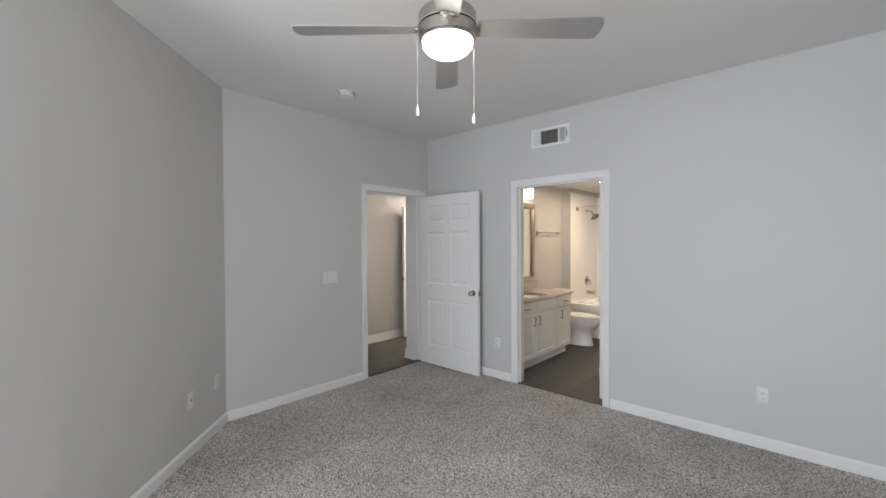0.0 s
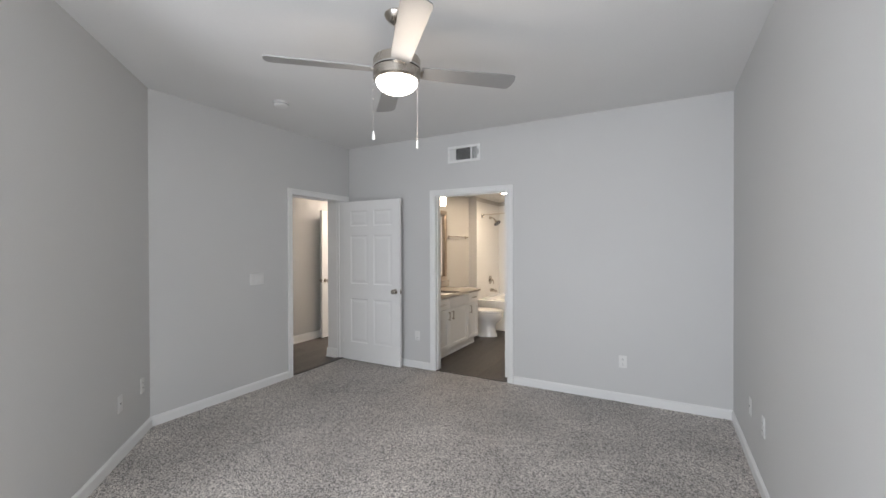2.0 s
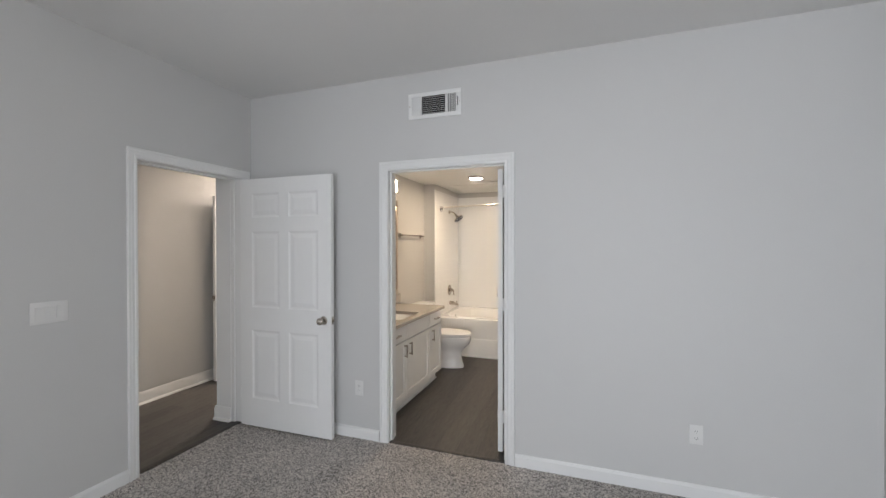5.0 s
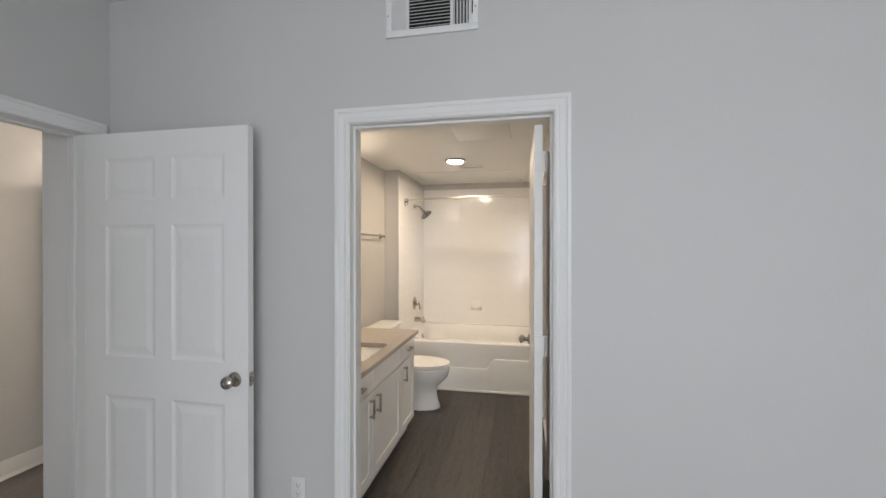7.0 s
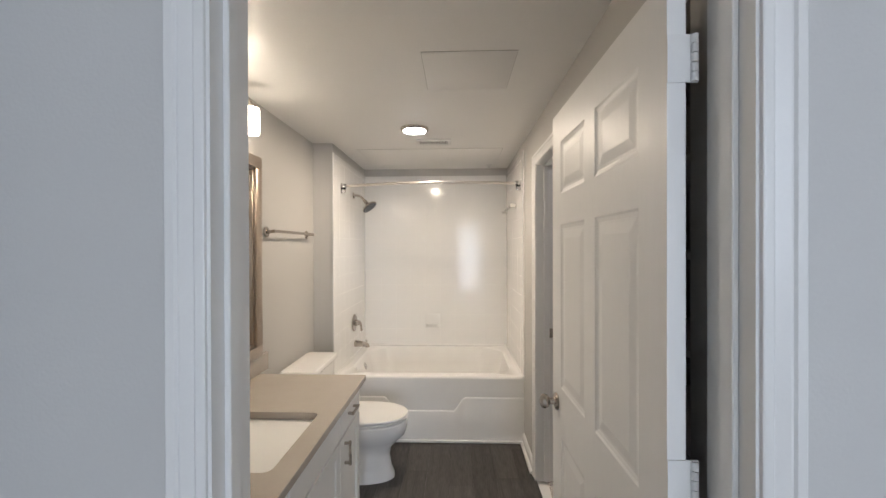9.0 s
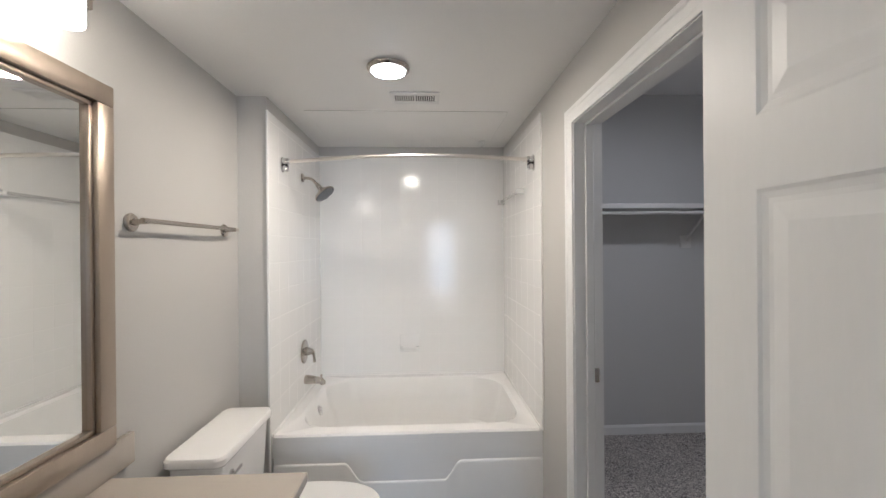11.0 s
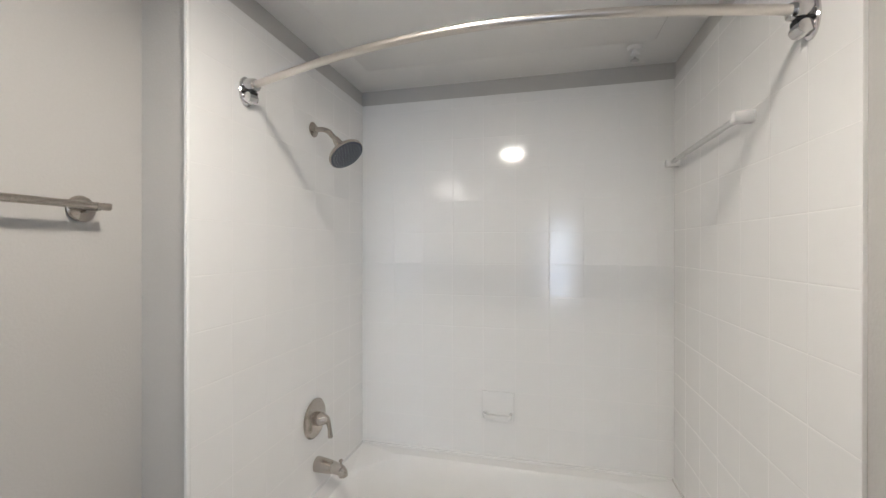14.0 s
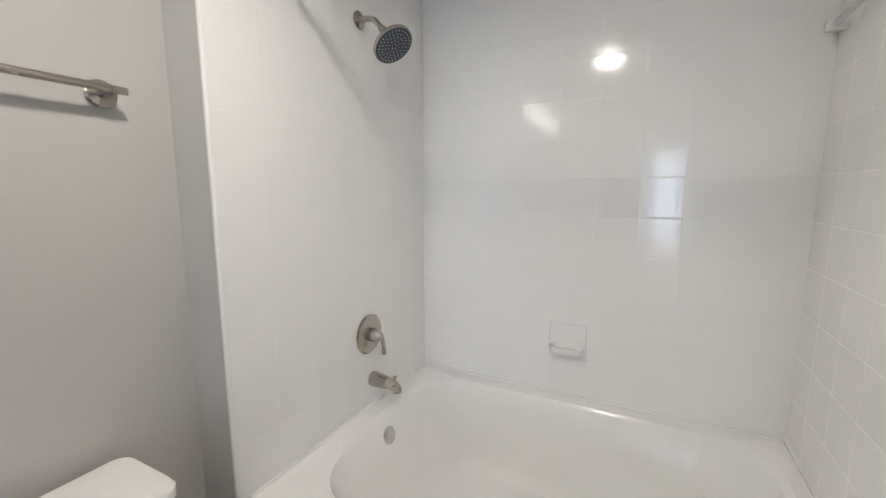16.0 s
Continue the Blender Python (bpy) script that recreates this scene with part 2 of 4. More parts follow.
adir = (A1 - A0).normalized()
anorm = Vector((-adir.y, adir.x, 0))
bm = bmesh.new()
prism(bm, [tuple(A0), tuple(A1), tuple(A1 - anorm * T), tuple(A0 - anorm * T - adir * 0.05)], (0, 0, H))
structure("wall_angled", bm, PAINT, GREY, "wall")
wall("wall_southwest", [(A1.x - T, YS - T, 0, A1.x, 0.14, H)], GREY)
WX0, WX1, WZ0, WZ1 = -1.40, 0.85, 0.18, 2.22
wall("wall_south", [(A1.x, YS - T, 0, WX0, YS, H), (WX1, YS - T, 0, XE + T, YS, H), (WX0, YS - T, 0, WX1, YS, WZ0), (WX0, YS - T, WZ1, WX1, YS, H), (-0.82, YS - T, WZ0, -0.30, YS, WZ1)], GREY)
structure("ceiling", boxes((-3.6, YS - T, H, XE + T, YN + T, H + 0.1)), CEIL, "flat pale grey-white textured bedroom ceiling", "ceiling")
wall("wall_bath_west", [(BW - T, YN + T, 0, BW, BN + T, H)], "warm off-white painted bathroom wall", BATH_PAINT)
wall("wall_bath_wing", [(BW, 6.505, 0, -2.447, BN, BH)], "short boxed-out wall beside the bathtub", BATH_PAINT)
LY0, LY1, CY0, CY1 = 4.30, 4.93, 5.095, 6.045
wall("wall_bath_east", [(BE, YN + T, 0, BE + T, LY0, H), (BE, LY1, 0, BE + T, CY0, H), (BE, CY1, 0, BE + T, BN, H),
                        (BE, LY0, OPEN_H, BE + T, LY1, H), (BE, CY0, OPEN_H, BE + T, CY1, H)], "warm off-white painted bathroom wall", BATH_PAINT)
wall("wall_bath_north", [(BW, BN, 0, BE + T, BN + T, H)], "warm off-white painted wall above the tub tiles", BATH_PAINT)
structure("ceiling_bath", boxes((BW, YN + T, BH, BE, BN, BH + 0.1)), BATH_CEIL, "satin off-white bathroom ceiling", "ceiling")
for rows in ([(BE + T, CB, 0, CE + T, CB + T, H)], [(CE, 4.99, 0, CE + T, CB, H)], [(BE + T, 4.99, 0, CE, 5.07, H)]):
    wall("wall_closet", rows, "grey painted closet wall")
structure("ceiling_closet", boxes((BE + T, 4.99, H, 1.04, 7.72, H + 0.1)), CEIL, "plain grey-white closet ceiling", "ceiling")
wall("wall_linen", [(-0.42, YN + T, 0, -0.34, 4.99, OPEN_H), (BE + T, YN + T, OPEN_H, -0.34, 4.99, OPEN_H + 0.08)], "painted wall closing the linen recess")
for rows in ([(HALL_W - T, 2.2, 0, HALL_W, 6.2, 2.44)], [(HALL_W, 6.1, 0, BW - T, 6.2, 2.44)], [(HALL_W, 2.2, 0, XW - T, 2.3, 2.44)]):
    wall("wall_hall", rows, "greige painted hallway wall")
wall("wall_hall_stub", [(-3.48, 3.948, 0, XW - T - 0.002, 6.1, 2.44)], "greige painted hallway wall end")
# Thin sheet in the trim white, lighter than the wall end behind it.
structure("hall_wall_end", boxes((-3.482, 3.944, 0.0, XW - T - 0.002, 3.948, 2.44)), TRIM, "thin white facing on the end of the hallway wall", "trim")
structure("ceiling_hall", boxes((HALL_W - T, 2.2, 2.44, XW - T, 6.2, 2.54)), CEIL, "off-white hallway ceiling", "ceiling")


def carpet(name, x0, y0, x1, y1, z, step, label):
    """A pile surface: a fine sheet with uneven tufts."""
    nx, ny = int((x1 - x0) / step) + 1, int((y1 - y0) / step) + 1
    xs, ys = np.linspace(x0, x1, nx), np.linspace(y0, y1, ny)
    gx, gy = np.meshgrid(xs, ys)
    rng = np.random.default_rng(4)
    gz = z + rng.uniform(-0.004, 0.003, gx.shape) + 0.003 * np.sin(gx * 9) * np.sin(gy * 7)
    gx, gy = gx + rng.uniform(-0.3, 0.3, gx.shape) * step, gy + rng.uniform(-0.3, 0.3, gx.shape) * step
    k = np.arange(nx * ny).reshape(ny, nx)
    quads = np.stack([k[:-1, :-1], k[:-1, 1:], k[1:, 1:], k[1:, :-1]], -1).reshape(-1, 4)
    me = bpy.data.meshes.new(name)
    me.from_pydata(np.stack([gx, gy, gz], -1).reshape(-1, 3).tolist(), [], quads.tolist())
    me.materials.append(CARPET)
    me.polygons.foreach_set("use_smooth", [True] * len(me.polygons))
    return tagged(new(name, me), label, "carpet", kind="structure")


structure("subfloor", boxes((-5.0, -1.5, -0.12, 1.3, 7.9, -0.02)), GROUT, "bare slab below the floor coverings", "floor")
carpet("floor_carpet", XW - 0.05, YS, XE, YN + 0.02, 0.0, 0.0125, "speckled beige and brown plush carpet with worn patches")
carpet("floor_closet_carpet", BE + 0.06, 5.07, CE, CB, 0.0, 0.02, "speckled carpet of the unlit walk-in closet")


def base(name, p, q, side, h=0.083, t=0.014, shoe=False):
    """A skirting board along p to q, standing out to the given side."""
    p, q, s = Vector((*p, 0)), Vector((*q, 0)), Vector((*side, 0)).normalized()
    bm = bmesh.new()
    sec = [(0, 0), (t, 0), (t, h * 0.80), (t * 0.75, h * 0.86), (t * 0.45, h * 0.97), (0, h)]
    if shoe:
        sec[1:2] = [(t + 0.017, 0), (t + 0.016, 0.008), (t + 0.012, 0.014), (t + 0.006, 0.018), (t, 0.019)]
    loft(bm, [[tuple(e + s * a + Vector((0, 0, b))) for a, b in sec] for e in (p, q)])
    return structure(name, bm, TRIM, "white painted baseboard", "baseboard")


base("baseboard", (XW, 1.67), (XW, 3.044), (1, 0))
base("baseboard", (-2.95, YN), (-1.965, YN), (0, -1))
base("baseboard", (-0.94, YN), (XE, YN), (0, -1))
base("baseboard", (XE, YS), (XE, YN), (-1, 0))
base("baseboard", A0.xy, A1.xy, anorm.xy)
base("baseboard", (HALL_W, 2.3), (HALL_W, 6.1), (1, 0), 0.115, shoe=True)
base("baseboard", (-3.496, 3.944), (XW - T, 3.944), (0, -1), 0.115, shoe=True)
base("baseboard", (-3.48, 3.934), (-3.48, 6.1), (-1, 0), 0.115, shoe=True)
base("baseboard", (BE, 6.11), (BE, 6.53), (-1, 0), shoe=True)
base("baseboard", (BW, 5.60), (BW, 6.505), (1, 0), shoe=True)
base("baseboard", (BE + T, CB), (CE, CB), (0, -1), 0.075)
base("baseboard", (CE, 5.07), (CE, CB), (-1, 0), 0.075)


def casing(name, axis, face, out, a0, a1, top, w=0.062):
    """A moulded door surround on one wall face; out is the way it stands out."""
    sec = [(0, 0), (0, 0.009), (0.003, 0.011), (w * 0.24, 0.012), (w * 0.30, 0.009), (w * 0.36, 0.010), (w * 0.62, 0.015), (w * 0.70, 0.013), (w * 0.76, 0.017), (w * 0.96, 0.019), (w, 0.017), (w, 0)]
    bm = bmesh.new()
    loops = []
    for corner in range(4):
        loop = []
        for q, d in sec:
            a = a0 - q if corner < 2 else a1 + q
            z = 0.0 if corner in (0, 3) else top + q
            loop.append((a, face + out * d, z) if axis == "y" else (face + out * d, a, z))
        loops.append(loop)
    loft(bm, loops)
    return structure(name, bm, TRIM, "white painted moulded door casing", "trim")


def jamb(name, axis, f0, f1, a0, a1, top, stop):
    """Door lining with its stop strip, between the wall faces f0 and f1."""
    bm = bmesh.new()
    t = 0.016
    for lo, z0, hi, z1 in ((a0 - t, 0, a0, top + t), (a1, 0, a1 + t, top + t), (a0, top, a1, top + t)):
        box(bm, *((lo, f0, z0, hi, f1, z1) if axis == "y" else (f0, lo, z0, f1, hi, z1)))
    s0, s1 = stop
    for lo, z0, hi, z1 in ((a0, 0, a0 + 0.011, top), (a1 - 0.011, 0, a1, top), (a0 + 0.011, top - 0.011, a1 - 0.011, top)):
        box(bm, *((lo, s0, z0, hi, s1, z1) if axis == "y" else (s0, lo, z0, s1, hi, z1)), bevel=0.002, seg=1)
    return structure(name, bm, TRIM, "white painted door lining", "trim")


jamb("door_lining_bath", "y", YN - 0.002, YN + T + 0.002, -1.889, -1.011, 2.044, (4.085, 4.122))
casing("door_casing_bath", "y", YN, -1, -1.895, -1.005, 2.048)
casing("door_casing_bath_inner", "y", YN + T, 1, -1.895, -1.005, 2.048, 0.03)
jamb("door_lining_hall", "x", XW - T - 0.002, XW + 0.002, 3.115, 3.954, 2.044, (-3.32, -3.282))
casing("door_casing_hall", "x", XW, 1, 3.109, 3.960, 2.048)
jamb("door_lining_closet", "x", BE - 0.002, BE + T + 0.002, 5.111, 6.029, 2.044, (-0.925, -0.89))
casing("door_casing_closet", "x", BE, -1, 5.105, 6.035, 2.048)
structure("strike_plate", boxes((-0.897, 6.024, 0.93, -0.868, 6.0305, 0.99), bevel=0.001), NICKEL, "brushed nickel strike plate in the closet lining", "trim")
structure("threshold_hall", boxes((XW - 0.075, 3.115, -0.01, XW - 0.02, 3.954, 0.006), bevel=0.003), VINYL, "dark floor edging strip", "trim")
structure("threshold_bath", boxes((-1.889, YN + 0.0, -0.01, -1.011, YN + 0.035, 0.006), bevel=0.003), VINYL, "dark floor edging strip", "trim")


# ---- window behind the camera ----
win = tagged(new("window_1"), "white framed window pair, its wide east unit unseen and added for daylight", "window", kind="structure")
# Narrow west unit, then the added east unit that widens the light source.
for i, (a, b) in enumerate(((WX0, -0.82), (-0.30, WX1))):
    bm = boxes((a, YS - 0.09, WZ0, a + 0.05, YS - 0.04, WZ1), (b - 0.05, YS - 0.09, WZ0, b, YS - 0.04, WZ1), (a + 0.05, YS - 0.09, WZ0, b - 0.05, YS - 0.04, WZ0 + 0.05),
               (a + 0.05, YS - 0.09, WZ1 - 0.05, b - 0.05, YS - 0.04, WZ1), (a + 0.05, YS - 0.085, 1.18, b - 0.05, YS - 0.045, 1.23), bevel=0.003)
    part("window_frame", bm, TRIM, win)
    pane = part("pane", boxes((a + 0.05, YS - 0.068, WZ0 + 0.05, b - 0.05, YS - 0.064, WZ1 - 0.05)), GLASS, win, smooth=False)
    pane.visible_shadow = False
part("window_sill", boxes((WX0 - 0.03, YS - 0.03, WZ0 - 0.02, WX1 + 0.03, YS + 0.04, WZ0), bevel=0.004), TRIM, win)
structure("ground", boxes((-300, -300, -0.6, 300, 300, -0.5)), ASPHALT, "pale ground outside the building", "ground")


# ---- panelled doors ----
def panel_door(name, m, width, label, parts_side=(1, -1), pin=1, height=2.03, thick=0.035, knob=True):
    """A six-panel door: hinge edge at the origin, leaf along +x, thickness about y, with knobs and hinges."""
    door = thing(name, label, "door", m)
    bm = bmesh.new()
    st, mid = 0.118, 0.09
    pw = (width - 2 * st - mid) / 2
    rows = [(0.24, 0.80), (0.985, 1.60), (1.715, 1.91)]
    t = thick / 2
    xs = [0, st, st + pw, st + pw + mid, st + 2 * pw + mid, width]
    zs = [0.012] + [z for r in rows for z in r] + [height]
    for i in range(5):
        for k in range(len(zs) - 1):
            panel = i in (1, 3) and k in (1, 3, 5)
            if not panel:
                box(bm, xs[i], -t, zs[k], xs[i + 1], t, zs[k + 1])
            else:
                x0, x1, z0, z1 = xs[i], xs[i + 1], zs[k], zs[k + 1]
                for s in (-1, 1):
                    loops = []
                    for inset, d in ((0, t), (0.006, t - 0.003), (0.016, t - 0.0055), (0.024, t - 0.0055), (0.048, t - 0.0025), (0.052, t - 0.002)):
                        loops.append([(x0 + inset, s * d, z0 + inset), (x1 - inset, s * d, z0 + inset), (x1 - inset, s * d, z1 - inset), (x0 + inset, s * d, z1 - inset)])
                    loft(bm, loops, close_first=False)
    bmesh.ops.remove_doubles(bm, verts=bm.verts, dist=0.0002)
    part("leaf", bm, DOOR, door, smooth=False)
    if knob:
        for s in parts_side:
            bm = bmesh.new()
            spin(bm, [(0.031, 0), (0.033, 0.004), (0.028, 0.010), (0.013, 0.014), (0.012, 0.030), (0.022, 0.036), (0.0275, 0.048), (0.025, 0.060), (0.015, 0.066), (0.006, 0.067)], pose(width - 0.065, s * t, 0.915, -90 * s), 24)
            handle = part("knob", bm, NICKEL, door, "satin nickel door knob")
            bm = bmesh.new()
            spin(bm, [(0.007, 0.066), (0.007, 0.071), (0.004, 0.072)], pose(width - 0.065, s * t, 0.915, -90 * s), 12)
            part("key_cylinder", bm, CHROME, handle)
        part("latch_plate", boxes((width - 0.001, -0.012, 0.885, width + 0.002, 0.012, 0.945), (width, -0.006, 0.905, width + 0.011, 0.006, 0.925), bevel=0.0008), NICKEL, door, "nickel latch plate")
    for z in (0.22, 1.02, 1.825):
        bm = boxes((-0.004, -t - 0.001, z, 0.0, t + 0.001, z + 0.09), (-0.003, pin * t, z, 0.0, pin * (t + 0.022), z + 0.09))
        for k in range(5):
            tube(bm, [(-0.004, pin * (t + 0.014), z + 0.018 * k + 0.001), (-0.004, pin * (t + 0.014), z + 0.018 * k + 0.017)], 0.007, 10)
        part("hinge", bm, TRIM, door, "white painted hinge")
    return door


panel_door("bedroom_door", pose(XW + 0.018, 3.935, 0, 0, 0, 0.3), 0.875, "white six-panel bedroom door standing open against the wall")
panel_door("bathroom_door", pose(-1.066, 4.176, 0, 0, 0, 90.75), 0.872, "white six-panel bathroom door swung open into the bathroom", pin=-1)
panel_door("hall_door", pose(-4.32, 5.40, 0, 0, 0, -89.0), 0.76, "white panelled door standing open along the hallway wall")


# ---- ceiling fan ----
def ceiling_fan():
    c = Vector((-0.845, 1.79, 0))
    fan = thing("ceiling_fan", "brushed nickel four-blade ceiling fan with a lit opal glass bowl", "ceiling fan", pose(c.x, c.y, 0.012))
    part("canopy", spin(bmesh.new(), [(0.066, H - 0.0125), (0.068, H - 0.020), (0.060, H - 0.035), (0.040, H - 0.055), (0.016, H - 0.062)]), NICKEL, fan)
    part("downrod", tube(bmesh.new(), [(0, 0, H - 0.06), (0, 0, 2.485)], 0.0125, 16), NICKEL, fan)
    part("motor_housing", spin(bmesh.new(), [(0.03, 2.492), (0.110, 2.490), (0.125, 2.484), (0.130, 2.474), (0.130, 2.432), (0.118, 2.426)], n=48), NICKEL, fan)
    part("housing_ring", spin(bmesh.new(), [(0.1, 2.434), (0.1315, 2.432), (0.1315, 2.424), (0.1, 2.421)], n=48), CHROME, fan)
    part("light_kit", spin(bmesh.new(), [(0.118, 2.422), (0.130, 2.418), (0.131, 2.396), (0.128, 2.372), (0.117, 2.362), (0.05, 2.362)], n=48), NICKEL, fan)
    part("glass_bowl", spin(bmesh.new(), [(0.108, 2.364), (0.115, 2.356), (0.111, 2.338), (0.096, 2.320), (0.070, 2.305), (0.040, 2.297), (0.012, 2.294)], n=40), GLOW, fan, "glowing opal glass bowl")
    for k in range(4):
        m = pose(0, 0, 2.418, 0, 0, 42 + 90 * k) @ pose(0, 0, 0, -11, 0, 0)
        bm = bmesh.new()
        out = [(0.135, -0.048), (0.20, -0.054), (0.45, -0.061), (0.655, -0.067), (0.680, -0.058), (0.692, -0.020), (0.688, 0.030), (0.676, 0.062), (0.655, 0.068), (0.45, 0.062), (0.20, 0.055), (0.135, 0.048)]
        loft(bm, [[tuple(m @ Vector((x, y, z))) for x, y in out] for z in (-0.003, 0.003)])
        blade = part("blade", bm, BLADE, fan, "silver painted fan blade")
        bm = boxes((0.09, -0.030, -0.009, 0.146, 0.030, -0.004), bevel=0.002)
        bmesh.ops.transform(bm, matrix=m, verts=bm.verts)
        part("blade_bracket", bm, NICKEL, blade)
    for x, y, low in ((-0.068, -0.125, 2.03), (0.062, 0.112, 2.02)):
        bm = bmesh.new()
        tube(bm, [(x, y, 2.385), (x, y, low + 0.03)], 0.0009, 6)
        for z in np.arange(low + 0.04, 2.38, 0.0075):
            spin(bm, [(0.0006, z), (0.0015, z + 0.003), (0.0006, z + 0.006)], pose(x, y, 0), 6)
        chain = part("pull_chain", bm, CHROME, fan)
        part("pull_knob", spin(bmesh.new(), [(0.002, low + 0.035), (0.004, low + 0.025), (0.0075, low + 0.008), (0.008, low - 0.006), (0.005, low - 0.013), (0.001, low - 0.014)], pose(x, y, 0), 14), TRIM, chain)
    return fan


ceiling_fan()


def smoke_detector():
    d = thing("smoke_detector", "round white plastic smoke detector on the ceiling", "smoke detector", pose(-2.53, 2.41, H))
    part("base_plate", spin(bmesh.new(), [(0.066, -0.0005), (0.068, -0.004), (0.068, -0.012), (0.05, -0.013)]), PLASTIC, d)
    part("cover", spin(bmesh.new(), [(0.060, -0.012), (0.062, -0.022), (0.057, -0.036), (0.045, -0.044), (0.020, -0.046)]), PLASTIC, d)
    # Black ring painted in for the shade inside the vent slot.
    part("vent_ring", spin(bmesh.new(), [(0.050, -0.020), (0.0625, -0.021), (0.0625, -0.0235), (0.050, -0.025)]), DARK, d)


smoke_detector()


# ---- grilles ----
def wall_register():
    x0, x1, z0, z1 = -1.718, -1.315, 2.404, 2.590
    v = thing("wall_register", "white metal air register with louvres high on the wall", "vent", pose(0, 0, 0))
    y = YN
    # Black sheet on the wall, standing in for the shaded duct.
    part("duct_shade", boxes((x0 + 0.02, y - 0.0015, z0 + 0.02, x1 - 0.02, y - 0.0002, z1 - 0.02)), DARK, v)
    b = 0.028
    part("frame", boxes((x0, y - 0.012, z0, x1, y - 0.002, z0 + b), (x0, y - 0.012, z1 - b, x1, y - 0.002, z1), (x0, y - 0.012, z0 + b, x0 + b, y - 0.002, z1 - b), (x1 - b - 0.012, y - 0.012, z0 + b, x1, y - 0.002, z1 - b),
                        (x0 + 0.094, y - 0.012, z0 + b, x0 + 0.104, y - 0.002, z1 - b), (x1 - 0.118, y - 0.012, z0 + b, x1 - 0.106, y - 0.002, z1 - b), bevel=0.0015), TRIM, v)
    for k in range(9):
        z = z0 + b + 0.004 + k * 0.0142
        bm = bmesh.new()
        prism(bm, [(x0 + 0.104, y - 0.011, z), (x0 + 0.104, y - 0.002, z + 0.0045), (x0 + 0.104, y - 0.002, z + 0.006), (x0 + 0.104, y - 0.0125, z + 0.0015)], (x1 - x0 - 0.222, 0, 0))
        part("slat", bm, TRIM, v, smooth=False)
    for side in (0, 1):
        for k in range(6 if side == 0 else 5):
            x = (x0 + b + 0.002 + k * 0.0115) if side == 0 else (x1 - 0.104 + k * 0.0135)
            bm = bmesh.new()
            w = 0.0075 if side == 0 else 0.005
            prism(bm, [(x, y - 0.011, z0 + b), (x + w, y - 0.003, z0 + b), (x + w, y - 0.0015, z0 + b), (x - 0.001, y - 0.010, z0 + b)], (0, 0, z1 - z0 - 2 * b))
            part("slat", bm, TRIM, v, smooth=False)
    part("lever", boxes((x1 - 0.026, y - 0.020, 2.47, x1 - 0.022, y - 0.012, 2.53), bevel=0.001), DARK, v, "dark damper lever")
    for x in (x0 + 0.012, x1 - 0.012):
        part("screw", spin(bmesh.new(), [(0.004, 0), (0.004, 0.002), (0.002, 0.003)], pose(x, y - 0.012, (z0 + z1) / 2, 90), 10), NICKEL, v)


wall_register()


def exhaust_grille():
    v = thing("exhaust_grille", "white slotted exhaust grille on the bathroom ceiling", "vent", pose(-1.66, 6.50, BH))
    # Black sheet in place of the unlit duct above the slats.
    part("duct_shade", boxes((-0.11, -0.062, -0.0015, 0.11, 0.062, -0.0003)), DARK, v)
    part("frame", boxes((-0.13, -0.08, -0.010, 0.13, -0.046, -0.002), (-0.13, 0.046, -0.010, 0.13, 0.08, -0.002), (-0.13, -0.046, -0.010, -0.105, 0.046, -0.002), (0.105, -0.046, -0.010, 0.13, 0.046, -0.002), (-0.006, -0.046, -0.010, 0.006, 0.046, -0.002), bevel=0.002), PLASTIC, v)
    for s in (-1, 1):
        for k in range(8):
            x = s * (0.014 + k * 0.0118)
            part("slat", boxes((x - 0.0028, -0.046, -0.0095, x + 0.0028, 0.046, -0.003)), PLASTIC, v, smooth=False)


exhaust_grille()


# ---- plates on the walls ----
def outlet(m, label="white duplex electrical outlet on the wall", name="wall_outlet", sockets=2):
    """A cover plate in the xz plane facing -y."""
    o = thing(name, label, "outlet", m)
    part("cover_plate", boxes((-0.035, -0.006, -0.057, 0.035, -0.0003, 0.057), bevel=0.003), PLASTIC, o)
    for z in ((-0.020, 0.020) if sockets == 2 else (0,)):
        bm = bmesh.new()
        loft(bm, [[(x, y0, z0 + z) for x, z0, _ in [(p[0], p[1], 0) for p in rounded(0, 0, 0.0165, 0.0145 if sockets == 2 else 0.012, 0.008, 0, 4)]] for y0 in (-0.0055, -0.008)])
        sock = part("socket", bm, PLASTIC, o)
        if sockets == 2:
            # Black solids drawn as the shaded slot holes.
            part("slots", boxes((-0.0075, -0.0086, z - 0.002, -0.0055, -0.0078, z + 0.007), (0.0055, -0.0086, z - 0.002, 0.0075, -0.0078, z + 0.006), (-0.002, -0.0086, z - 0.010, 0.002, -0.0078, z - 0.006)), DARK, sock, smooth=False)
        else:
            # Black block drawn as the shaded jack hole.
            part("jack", boxes((-0.006, -0.0088, -0.006, 0.006, -0.0078, 0.006)), DARK, sock, smooth=False)
    return o


outlet(pose(0.12, YN, 0.375))
outlet(pose(-2.142, YN, 0.385))
outlet(pose(XE, 2.875, 0.405, 0, 0, -90))
outlet(pose(XE, 3.275, 0.385, 0, 0, -90), "white blank cover plate low on the wall", "cable_plate", 1)
aturn = math.degrees(math.atan2(anorm.y, anorm.x)) + 90
pa = A0 + adir * 0.53
outlet(pose(pa.x, pa.y, 0.385, 0, 0, aturn), "white cable jack plate low on the angled wall", "cable_plate", 1)
pa = A0 + adir * 0.16
outlet(pose(pa.x, pa.y, 0.39, 0, 0, aturn))


